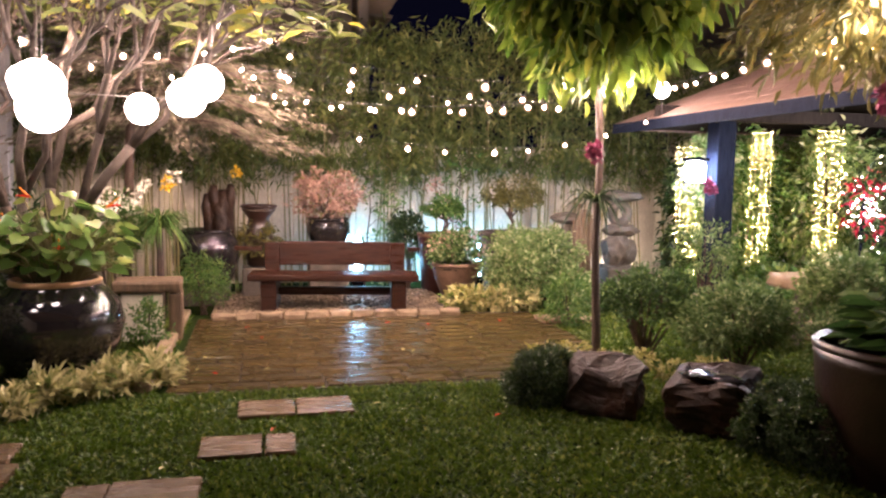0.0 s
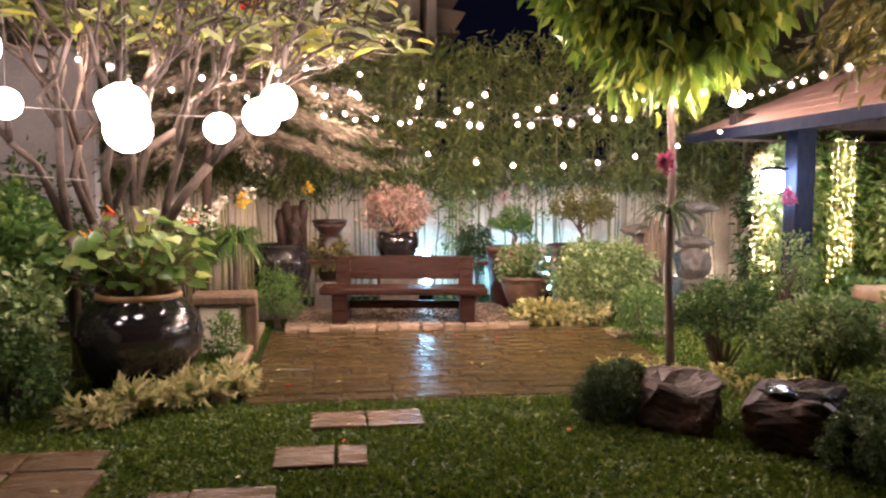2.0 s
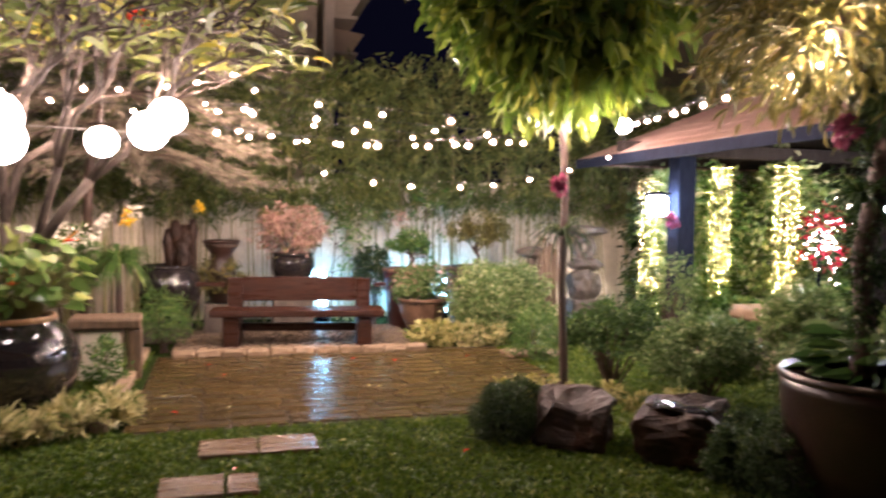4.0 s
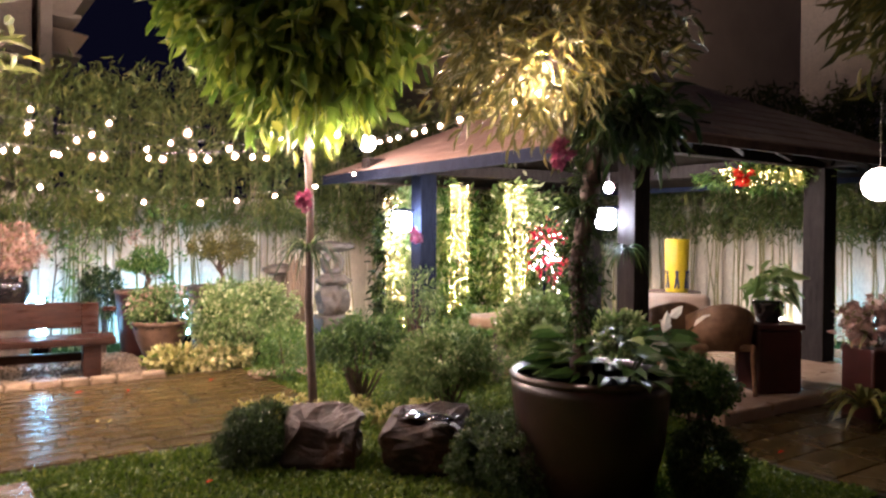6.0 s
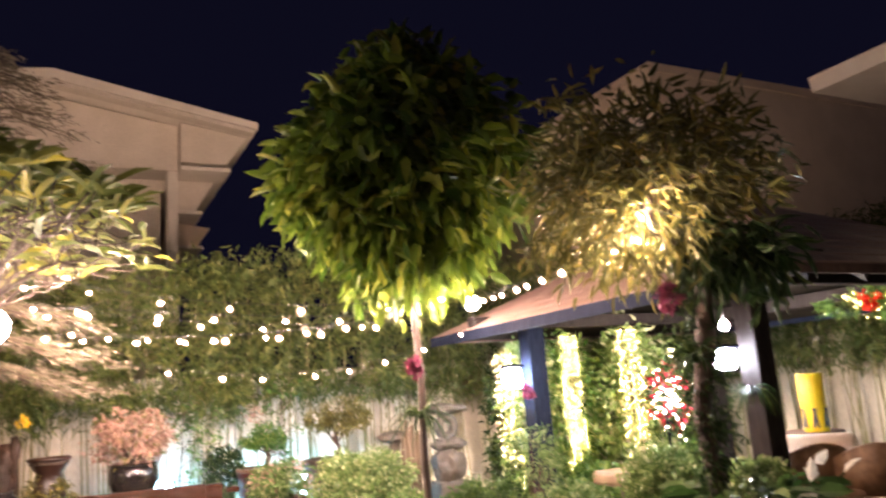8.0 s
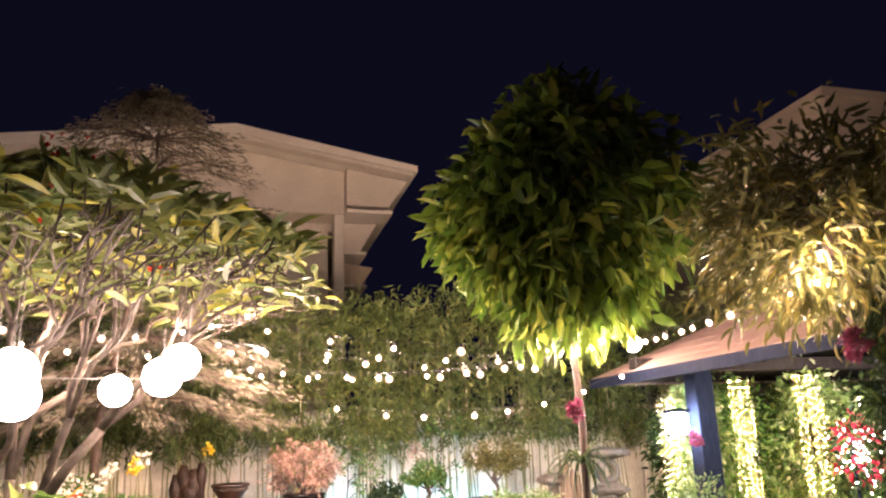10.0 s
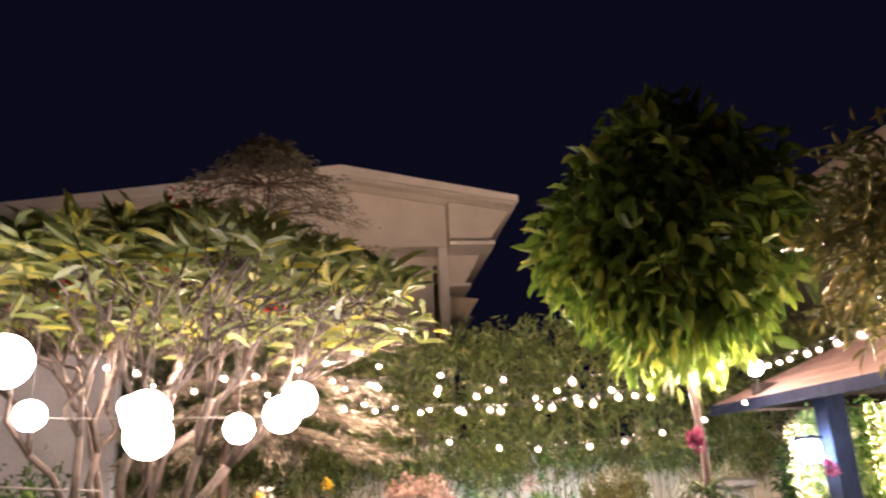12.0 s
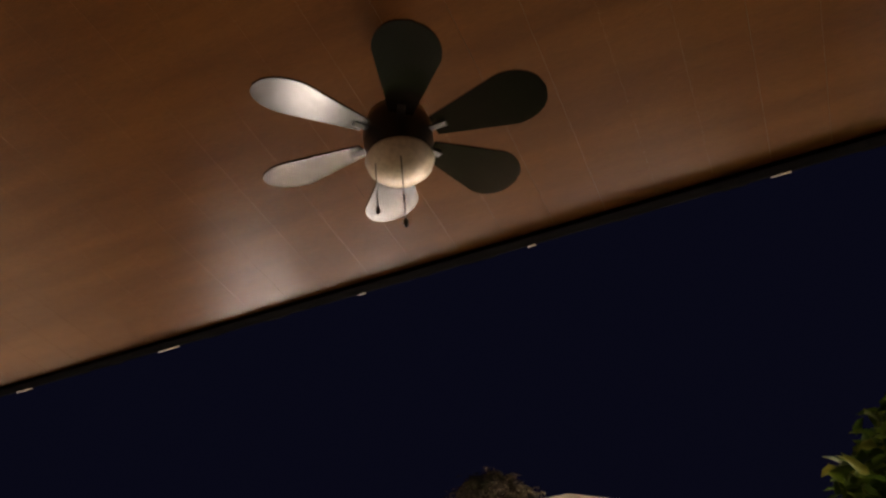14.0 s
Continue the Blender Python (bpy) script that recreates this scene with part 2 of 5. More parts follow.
# ---- mesh helpers ----
def thing(name, x, y, z, label, category, group="", rz=0.0, kind=""):
    ob = new(name)
    ob.empty_display_size = 0.1
    ob.matrix_basis = pose(x, y, z, 0, 0, rz)
    return tagged(ob, label, category, group, kind)


def finish(name, me, material, parent=None, label="", smooth=False):
    me.materials.append(material)
    if smooth:
        me.polygons.foreach_set("use_smooth", [True] * len(me.polygons))
    ob = new(name, me)
    if parent is not None:
        ob.parent = parent
    return tagged(ob, label)


def part(name, bm, material, parent=None, label="", smooth=False):
    me = bpy.data.meshes.new(name)
    bm.to_mesh(me)
    bm.free()
    return finish(name, me, material, parent, label, smooth)


def raw(name, vf, material, parent=None, label="", smooth=False):
    me = bpy.data.meshes.new(name)
    v, f = vf
    me.from_pydata(np.asarray(v).tolist(), [], [tuple(q) for q in f])
    return finish(name, me, material, parent, label, smooth)


def again(name, source, parent, m):
    ob = new(name, source.data)
    ob.parent = parent
    ob.matrix_basis = m
    return ob


def join(*chunks):
    vs, fs, k = [], [], 0
    for v, f in chunks:
        v = np.asarray(v, float).reshape(-1, 3)
        vs.append(v)
        fs += [tuple(int(i) + k for i in q) for q in f]
        k += len(v)
    return np.concatenate(vs), fs


def block(sx, sy, sz, x=0, y=0, z=0, bevel=0.01, seg=2, jitter=0.0, seed=0):
    """A bevelled box whose base stands at z."""
    bm = bmesh.new()
    bmesh.ops.create_cube(bm, size=1.0, matrix=Matrix.Translation((x, y, z + sz / 2)) @ Matrix.Diagonal((sx, sy, sz, 1)))
    if bevel:
        bmesh.ops.bevel(bm, geom=bm.edges[:], offset=bevel, segments=seg, affect="EDGES", profile=0.5)
    if jitter:
        r = random.Random(seed)
        for v in bm.verts:
            v.co += Vector((r.uniform(-1, 1), r.uniform(-1, 1), r.uniform(-1, 1))) * jitter
    return bm


def lathe(profile, seg=28, wob=0.0, seed=1):
    r = np.random.RandomState(seed)
    v, f = [], []
    for rad, z in profile:
        for k in range(seg):
            a = 2 * math.pi * k / seg
            q = rad * (1 + wob * r.uniform(-1, 1))
            v.append((q * math.cos(a), q * math.sin(a), z))
    for i in range(len(profile) - 1):
        for k in range(seg):
            a, b = i * seg + k, i * seg + (k + 1) % seg
            f.append((a, b, b + seg, a + seg))
    f.append(tuple(range(seg))[::-1])
    f.append(tuple((len(profile) - 1) * seg + k for k in range(seg)))
    return np.array(v), f


def tube(points, radii, seg=7):
    pts = [Vector(p) for p in points]
    v, f = [], []
    for i, p in enumerate(pts):
        d = (pts[min(i + 1, len(pts) - 1)] - pts[max(i - 1, 0)]).normalized()
        u = d.cross(Vector((0.31, 0.95, 0.07))).normalized()
        w = d.cross(u)
        r = radii[i] if hasattr(radii, "__len__") else radii
        for k in range(seg):
            a = 2 * math.pi * k / seg
            v.append(tuple(p + (u * math.cos(a) + w * math.sin(a)) * r))
    for i in range(len(pts) - 1):
        for k in range(seg):
            a, b = i * seg + k, i * seg + (k + 1) % seg
            f.append((a, b, b + seg, a + seg))
    f.append(tuple(range(seg))[::-1])
    f.append(tuple((len(pts) - 1) * seg + k for k in range(seg)))
    return np.array(v), f


def bend(a, b, sag=0.0, n=8, wander=0.0, seed=0):
    r = np.random.RandomState(seed)
    a, b = np.array(a, float), np.array(b, float)
    out = []
    for i in range(n + 1):
        s = i / n
        p = a + (b - a) * s
        p[2] -= sag * 4 * s * (1 - s)
        if wander and 0 < i < n:
            p = p + r.uniform(-wander, wander, 3)
        out.append(p)
    return out


def ball(rx, ry, rz, x=0, y=0, z=0, sub=2, rough=0.0, seed=0):
    bm = bmesh.new()
    bmesh.ops.create_icosphere(bm, subdivisions=sub, radius=1.0)
    for v in bm.verts:
        k = 1 + rough * noise.noise(v.co * 1.7 + Vector((seed, 0, 0))) + rough * 0.4 * noise.noise(v.co * 5 + Vector((0, seed, 0)))
        v.co = Vector((v.co.x * rx * k + x, v.co.y * ry * k + y, v.co.z * rz * k + z))
    return bm


def unit(a):
    return a / np.maximum(np.linalg.norm(a, axis=1, keepdims=True), 1e-6)


BROAD_T = np.array([(0, 0, 0), (.3, .5, .06), (.3, 0, -.05), (.3, -.5, .06), (.7, .36, .0), (.7, 0, -.1), (.7, -.36, .0), (1, 0, -.2)])
BROAD_F = np.array([(0, 2, 1), (0, 3, 2), (1, 2, 5), (1, 5, 4), (2, 3, 6), (2, 6, 5), (4, 5, 7), (5, 6, 7)])
SMALL_T = np.array([(0, 0, 0), (.45, .5, .08), (1, 0, -.08), (.45, -.5, .08)])
SMALL_F = np.array([(0, 2, 1), (0, 3, 2)])


HEART_T = np.array([(0, 0, 0), (-.14, .26, .03), (.08, .5, .05), (.4, .47, .02), (.75, .24, -.05), (1, 0, -.14), (.3, 0, -.04), (.65, 0, -.09),
                    (-.14, -.26, .03), (.08, -.5, .05), (.4, -.47, .02), (.75, -.24, -.05)])
HEART_F = np.array([(0, 2, 1), (0, 6, 2), (6, 3, 2), (6, 7, 3), (7, 4, 3), (7, 5, 4), (0, 8, 9), (0, 9, 6), (6, 9, 10), (6, 10, 7), (7, 10, 11), (7, 11, 5)])


def leaves(pos, axis, length, width, rng, broad=False, up=0.6):
    """Folded leaves at pos along axis."""
    n = len(pos)
    axis = unit(axis)
    nrm = rng.normal(size=(n, 3)) * 0.6 + np.array([0, 0, up])
    side = unit(np.cross(nrm, axis))
    nrm = np.cross(axis, side)
    t, fc = (HEART_T, HEART_F) if broad == 2 else (BROAD_T, BROAD_F) if broad else (SMALL_T, SMALL_F)
    L = length * rng.uniform(0.65, 1.2, n)
    W = width * rng.uniform(0.75, 1.2, n)
    v = (pos[:, None] + axis[:, None] * (t[None, :, :1] * L[:, None, None]) + side[:, None] * (t[None, :, 1:2] * W[:, None, None])
         + nrm[:, None] * (t[None, :, 2:] * L[:, None, None]))
    f = (fc[None] + (np.arange(n) * len(t))[:, None, None]).reshape(-1, 3)
    return v.reshape(-1, 3), f.tolist()


def crown(centre, radii, clumps, per, length, width, seed, broad=False, shell=0.5, spread=0.16, droop=0.3, cut=None, outward=0.7, taper=0.0):
    """Leaf clumps through an uneven ellipsoid. Returns the leaf mesh and the clumps' centres."""
    rng = np.random.RandomState(seed)
    d = unit(rng.normal(size=(clumps, 3)))
    r = (shell + (1 - shell) * rng.uniform(0, 1, clumps) ** 0.6) * (1 + 0.13 * np.sin(d[:, 0] * 5 + seed) * np.cos(d[:, 2] * 4 + seed * 2))
    c = d * r[:, None]
    if cut is not None:
        c = c[c[:, 2] > cut]
    c[:, :2] *= (1 - taper * np.clip(c[:, 2:], -0.2, 1))
    radii, centre = np.array(radii, float), np.array(centre, float)
    out = unit(np.repeat(c, per, 0))
    pos = centre + np.repeat(c * radii, per, 0) + np.clip(rng.normal(size=(len(c) * per, 3)), -1.9, 1.9) * spread * radii.mean()
    axis = out * outward + rng.normal(size=out.shape) * 0.6 + np.array([0, 0, -droop])
    return leaves(pos, axis, length, width, rng, broad), centre + c * radii


# ---- ground and paving ----
bm = bmesh.new()
bmesh.ops.create_grid(bm, x_segments=8, y_segments=8, size=400)
tagged(part("ground", bm, LAWN), "dark soil under the lawn, reaching to the horizon", "ground", kind="structure")


def in_paving(x, y):
    return (-0.75 < x < 2.95 and 5.38 < y) or (x > 4.58 + 0.05 * math.sin(y * 9) and y < 3.75) or (x > 5.15 and y > 3.5)


def grass():
    rng = np.random.RandomState(5)
    n = 230000
    x = rng.uniform(-3.6, 6.6, n)
    y = 2.2 + 6.3 * rng.uniform(0, 1, n) ** 1.5
    keep = np.array([not in_paving(a, b) for a, b in zip(x, y)])
    for (sx, sy, wx, wy) in STONES:
        keep &= ~((abs(x - sx) < wx / 2 + 0.0) & (abs(y - sy) < wy / 2 + 0.0))
    x, y = x[keep], y[keep]
    n = len(x)
    pos = np.stack([x, y, np.full(n, -0.005)], 1)
    tuft = np.sin(x * 7 + np.sin(y * 5)) * np.cos(y * 8 + np.sin(x * 6))
    axis = np.stack([rng.normal(0, 0.8, n), rng.normal(0, 0.8, n), 0.7 + 0.3 * tuft], 1)
    tagged(raw("lawn", leaves(pos, axis, 0.043, 0.023, rng, up=0.9), BLADES), "short wet green lawn grass with broad blades", "grass", kind="stuff")


# x, y, width, depth of the stones let into the lawn
STONES = [(0.01, 4.91, 0.36, 0.33), (0.385, 4.91, 0.37, 0.34), (-0.185, 4.235, 0.34, 0.32), (0.085, 4.22, 0.17, 0.31),
          (-0.825, 3.62, 0.2, 0.34), (-0.515, 3.64, 0.42, 0.34), (-1.505, 4.33, 0.4, 0.3), (-1.925, 4.33, 0.4, 0.3), (-1.465, 3.95, 0.46, 0.42),
          (-1.945, 3.95, 0.44, 0.42), (-1.565, 3.5, 0.5, 0.42)]
grass()
for i, (sx, sy, wx, wy) in enumerate(STONES):
    ob = part("stepping_stone", block(wx, wy, 0.06, 0, 0, -0.03, 0.012, 2, 0.003, i), STEPSTONE)
    ob.matrix_basis = pose(sx, sy, 0, 0.4, 0.3, random.uniform(-1.5, 1.5))
    tagged(ob, "wet reddish stone slab set flush in the lawn", "stepping stone", "stepping stones in the lawn")

patio = tagged(part("patio", block(3.66, 2.86, 0.1, 1.15, 6.8, -0.095, 0.0), JOINT), "wet brown stone patio in front of the bench", "patio", kind="structure")
rr = random.Random(4)
cache = {}


def slab(owner, x0, x1, y0, y1):
    """One paving slab between its joints; alike sizes share a mesh."""
    key = (round(x1 - x0, 2), round(y1 - y0, 2))
    if key not in cache:
        ob = cache[key] = part("paver", block(key[0] - 0.016, key[1] - 0.016, 0.05, 0, 0, -0.035, 0.006, 1), PAVER, owner)
    else:
        ob = again("paver", cache[key], owner, Matrix())
    ob.matrix_basis = pose((x0 + x1) / 2, (y0 + y1) / 2, rr.uniform(-0.002, 0.003), rr.uniform(-0.2, 0.2), rr.uniform(-0.2, 0.2), 0)


for ri in range(14):
    y0 = 5.4 + 0.1975 * ri
    x0 = -0.68
    while x0 < 2.97:
        x1 = min(x0 + (rr.choice((0.3, 0.41, 0.5)) if x0 < -0.6 else rr.choice((0.41, 0.5, 0.61, 0.61))), 2.98)
        if 2.98 - x1 < 0.16:
            x1 = 2.98
        slab(patio, x0, x1, y0, y0 + 0.1975)
        x0 = x1
path = tagged(part("path", block(4.4, 3.6, 0.1, 6.82, 1.85, -0.095, 0.0), JOINT), "wet brown stone path beside the pavilion", "path", kind="structure")
for i in range(7):
    for k in range(9):
        slab(path, 4.66 + 0.61 * i, 5.27 + 0.61 * i, 0.08 + 0.395 * k, 0.475 + 0.395 * k)
# fallen leaves and petals on the patio and lawn
for i in range(26):
    lx, ly = rr.uniform(-0.6, 2.7), rr.uniform(5.5, 8.0)
    if i > 22:
        lx, ly = rr.uniform(4.7, 6.0), rr.uniform(2.6, 3.5)
    elif i > 17:
        lx, ly = rr.uniform(-1.6, 1.6), rr.uniform(3.6, 5.2)
    rng = np.random.RandomState(i)
    vf = leaves(np.zeros((1, 3)), np.array([[1, 0, 0.05]]), 0.06, 0.03, rng, True, 3.0)
    ob = raw("fallen_leaf", vf, (L_CREAM, F_RED, L_YELLOW)[i % 3])
    ob.matrix_basis = pose(lx, ly, 0.032 if i < 18 or i > 22 else 0.05, 0, 0, rr.uniform(0, 360))
    tagged(ob, "small fallen leaf lying on the wet ground", "leaf", "fallen leaves")
# kerb along the patio's side and the pebble bed with its stone edge
kerb = tagged(part("kerb", block(0.12, 3.0, 0.1, -0.83, 6.95, -0.02, 0.015, 2, 0.004), KERB), "pale stone kerb beside the patio", "kerb", kind="structure")
bed = thing("pebble_bed", 0.8, 8.95, 0, "bed of pale pebbles with a stone edge under the bench", "pebble bed")
part("bed_base", block(2.7, 1.6, 0.06, 0, 0.05, -0.005, 0.02), KERB, bed)
for i in range(11):
    part("edging_stone", block(0.24, 0.13, 0.09, -1.22 + i * 0.245, -0.81 - 0.02 * math.sin(i), -0.01, 0.03, 2, 0.007, i), KERB, bed)
rng = np.random.RandomState(3)
peb = []
base_ball = ball(1, 1, 0.6, sub=1)
bv = np.array([v.co[:] for v in base_ball.verts])
bf = [tuple(v.index for v in f.verts) for f in base_ball.faces]
base_ball.free()
for i in range(1500):
    s = rng.uniform(0.012, 0.026)
    peb.append((bv * s * rng.uniform(0.7, 1.2, 3) + [rng.uniform(-1.3, 1.3), rng.uniform(-0.72, 0.8), 0.06], bf))
tagged(raw("pebble_fill", join(*peb), PEBBLE, bed, "loose pale pebbles", True), kind="stuff")
tagged(part("stone_slab", block(0.6, 0.36, 0.07, 3.2, 7.6, -0.02, 0.015, 2, 0.004), KERB), "pale flat stone slab lying in the grass", "stone slab")

# ---- fences ----
fence = tagged(part("wall_back", block(16.4, 0.08, 2.0, 3.4, 11.06, 0, 0.0), CONCRETE), "pale concrete boundary wall behind the garden", "wall", kind="structure")
board = None
for i in range(54):
    m = pose(-4.55 + i * 0.3, 10.99, 0, 0, 0, 0)
    if board is None:
        board = part("board", block(0.285, 0.06, 2.02, 0, 0, 0, 0.012, 1), CONCRETE, fence)
        board.matrix_basis = m
    else:
        again("board", board, fence, m)
side = tagged(part("wall_right", block(0.08, 17.0, 2.0, 11.06, 2.5, 0, 0.0), CONCRETE), "pale concrete boundary wall behind the pavilion", "wall", kind="structure")
for i in range(46):
    again("board", board, side, pose(10.99, -2.4 + i * 0.3, 0, 0, 0, 90))
tagged(part("wall_left_return", block(1.9, 0.2, 3.15, -3.68, 9.3, 0, 0.0), GREYWALL), "pale grey house wall closing the garden's corner", "wall", kind="structure")
wl = thing("wall_lamp", -4.55, 9.12, 2.7, "small glowing wall lamp on the grey house wall", "wall lamp")
part("bracket", block(0.08, 0.08, 0.05, 0, 0.04, 0.06, 0.008), GUTTER, wl)
part("shade", ball(0.085, 0.075, 0.1, 0, -0.02, -0.03, 3), GLOBE, wl, "glowing opal shade", True)
tagged(part("wall_left", block(0.25, 15.0, 3.1, -4.75, 3.6, 0, 0.0), HOUSE), "plain pale wall of the house beside the garden", "wall", kind="structure")


# ---- bamboo along the fences ----
def bamboo(seed, label):
    rng = np.random.RandomState(seed)
    b = thing("bamboo_clump", 0, 0, 0, label, "bamboo", "bamboo along the fence")
    canes, tips = [], []
    for i in range(8):
        x, y = rng.uniform(-0.42, 0.42), rng.uniform(-0.16, 0.16)
        top = (x + rng.normal(0, 0.14), y + rng.normal(0, 0.12), rng.uniform(2.8, 3.7))
        canes.append(tube(bend((x, y, 0), top, 0, 5, 0.015, seed * 10 + i), np.linspace(0.014, 0.006, 6), 5))
        tips.append(top)
    for c in canes:
        raw("cane", c, BAMBOO, b)
    pos, axis = [], []
    for i in range(150):
        t = tips[i % 8]
        z = rng.uniform(1.85, 3.7) if i % 7 else rng.uniform(1.6, 2.0)
        c = np.array([t[0] + rng.normal(0, 0.26), t[1] - 0.1 + rng.normal(0, 0.2), z])
        out = rng.normal(size=3)
        k = 16
        pos.append(c + rng.normal(0, 0.085, (k, 3)))
        axis.append(out * 0.5 + rng.normal(size=(k, 3)) * 0.6 + np.array([0, -0.15, -0.55]))
    tagged(raw("foliage", leaves(np.concatenate(pos), np.concatenate(axis), 0.16, 0.03, rng), L_BAMBOO, b, "narrow drooping green leaves"), kind="stuff")
    return b


kinds = [bamboo(31, "tall green bamboo clump against the pale fence"), bamboo(47, "tall green bamboo clump against the pale fence"),
         bamboo(53, "tall green bamboo clump against the pale fence")]
spots = [(-4.2 + i * 0.78, 10.66, 0) for i in range(20)] + [(10.66, 9.9 - i * 0.8, 90) for i in range(12)]
rr = random.Random(9)
for i, (bx, by, rz) in enumerate(spots):
    m = pose(bx, by + rr.uniform(-0.06, 0.06), rr.uniform(-0.15, 0.0), 0, 0, rz + rr.choice((0, 180)))
    if i < 3:
        kinds[i].matrix_basis = m
    else:
        copy_thing(kinds[i % 3], m)


# ---- houses beyond the fence ----
def prism(pts, y0, y1):
    """A polygon in x and z, drawn out from y0 to y1."""
    n = len(pts)
    v = [(x, y0, z) for x, z in pts] + [(x, y1, z) for x, z in pts]
    f = [tuple(range(n)), tuple(range(2 * n - 1, n - 1, -1))] + [(i, i + n, (i + 1) % n + n, (i + 1) % n) for i in range(n)]
    return np.array(v, float), f


house = thing("house", -0.08, 15.0, 0, "cream two-storey house with broad white eaves behind the fence", "house")
raw("wall", prism([(-7, 0), (-7, 6.0), (-0.1, 6.85), (2.05, 6.5), (2.05, 6.0), (1.85, 6.0), (1.85, 0)], 0.75, 9), HOUSE, house)
raw("gable_panel", prism([(-7, 6.2), (-7, 6.6), (-0.1, 7.48), (2.1, 7.12), (2.1, 6.2)], 0.0, 0.72), HOUSE, house)
part("corner_post", block(0.2, 0.35, 6.2, 2.0, 0.2, 0, 0.02), HOUSETRIM, house)
raw("roof", prism([(-7.5, 6.6), (-0.1, 7.52), (3.5, 6.92), (3.5, 7.05), (-0.1, 7.72), (-7.5, 6.8)], -0.8, 9.5), HOUSETRIM, house)
raw("eave_trim", prism([(-7.5, 6.52), (-0.1, 7.44), (3.42, 6.85), (3.42, 6.91), (-0.1, 7.51), (-7.5, 6.59)], -0.76, -0.5), HOUSE, house)
raw("soffit", prism([(2.11, 6.3), (2.98, 6.3), (3.4, 6.88), (2.11, 7.1)], -0.3, 9), HOUSE, house)
raw("soffit", prism([(2.11, 5.5), (2.48, 5.5), (2.84, 6.12), (2.11, 6.12)], 0.4, 9), HOUSE, house)
raw("soffit", prism([(2.11, 4.92), (2.62, 4.92), (2.86, 5.3), (2.11, 5.4)], 1.0, 9), TOWER, house)
part("ledge", block(0.95, 9, 0.08, 2.58, 4.15, 6.14, 0.01), HOUSETRIM, house)
part("ledge", block(0.5, 8.4, 0.07, 2.36, 4.5, 5.42, 0.01), HOUSETRIM, house)
part("ledge", block(0.6, 7.8, 0.06, 2.41, 4.8, 4.84, 0.01), HOUSETRIM, house)

blockh = thing("apartment_block", 18.2, 17.4, 0, "plain beige block of a building in the dark", "building")
raw("wall", prism([(-5.6, 0), (5.8, 0), (5.8, 9.0), (-5.6, 9.0)], -4.5, 4.5), TOWER, blockh)
raw("parapet", prism([(-5.66, 8.82), (5.86, 8.82), (5.86, 9.04), (-5.66, 9.04)], -4.56, 4.56), TOWER, blockh)

house2 = thing("house", 17.36, 3.0, 0, "cream neighbouring house with a flat white eave", "house")
raw("wall", prism([(-3.55, 0), (5, 0), (5, 6.82), (-3.55, 6.82)], -6, 5.0), HOUSE, house2)
raw("roof", prism([(-4.3, 6.78), (5.5, 6.78), (5.5, 7.08), (-4.35, 7.08)], -7, 6.1), HOUSETRIM, house2)

# ---- porch roof over the camera ----
ang = math.degrees(math.atan(-0.25))
porch = tagged(part("ceiling", block(9.0, 6.0, 0.08, 0, -3.0, 3.4, 0.0), CEILING), "orange-brown boarded porch ceiling", "ceiling", kind="structure")
porch.matrix_basis = pose(0, 1.98, 0.04, 0, 0, ang)
bm = bmesh.new()
for i in range(50):
    bmesh.ops.create_cube(bm, size=1.0, matrix=Matrix.Translation((-4.41 + i * 0.18, -3.0, 3.397)) @ Matrix.Diagonal((0.1793, 5.98, 0.004, 1)))
planks = part("ceiling_boards", bm, CEILING)
planks.matrix_basis = pose(0, 1.98, 0.04, 0, 0, ang)
tagged(planks, "narrow stained ceiling boards of the porch", "ceiling", kind="structure")
gut = thing("gutter", 0, 1.98, 0.04, "black roof gutter with painted pale glints on its lip", "gutter", rz=ang)
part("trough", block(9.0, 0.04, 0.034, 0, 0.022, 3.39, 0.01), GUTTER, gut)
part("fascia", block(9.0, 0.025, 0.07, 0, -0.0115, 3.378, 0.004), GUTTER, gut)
# Short strips on the lip; every third is pale, a glint painted in.
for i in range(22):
    part("glint_strip", block(rr.uniform(0.03, 0.12), 0.008, 0.005, -3.4 + i * 0.28 + rr.uniform(-0.08, 0.08), 0.045, 3.396, 0.002), HOUSETRIM if i % 3 == 0 else GUTTER, gut)
porch_floor = tagged(part("floor", block(9.0, 5.6, 0.05, 0, -3.05, -0.02, 0.008), DECK), "plain tiled porch floor", "floor", kind="structure")
porch_floor.matrix_basis = pose(0, 1.98, 0, 0, 0, ang)
# Added out of view behind the camera; dark so it bounces little light.
tagged(part("wall_porch_unseen", block(14.0, 0.2, 3.54, 0, -3.9, 0, 0.0), BEAMWOOD), "plain unseen porch wall, dark to keep bounce light down", "wall", kind="structure")


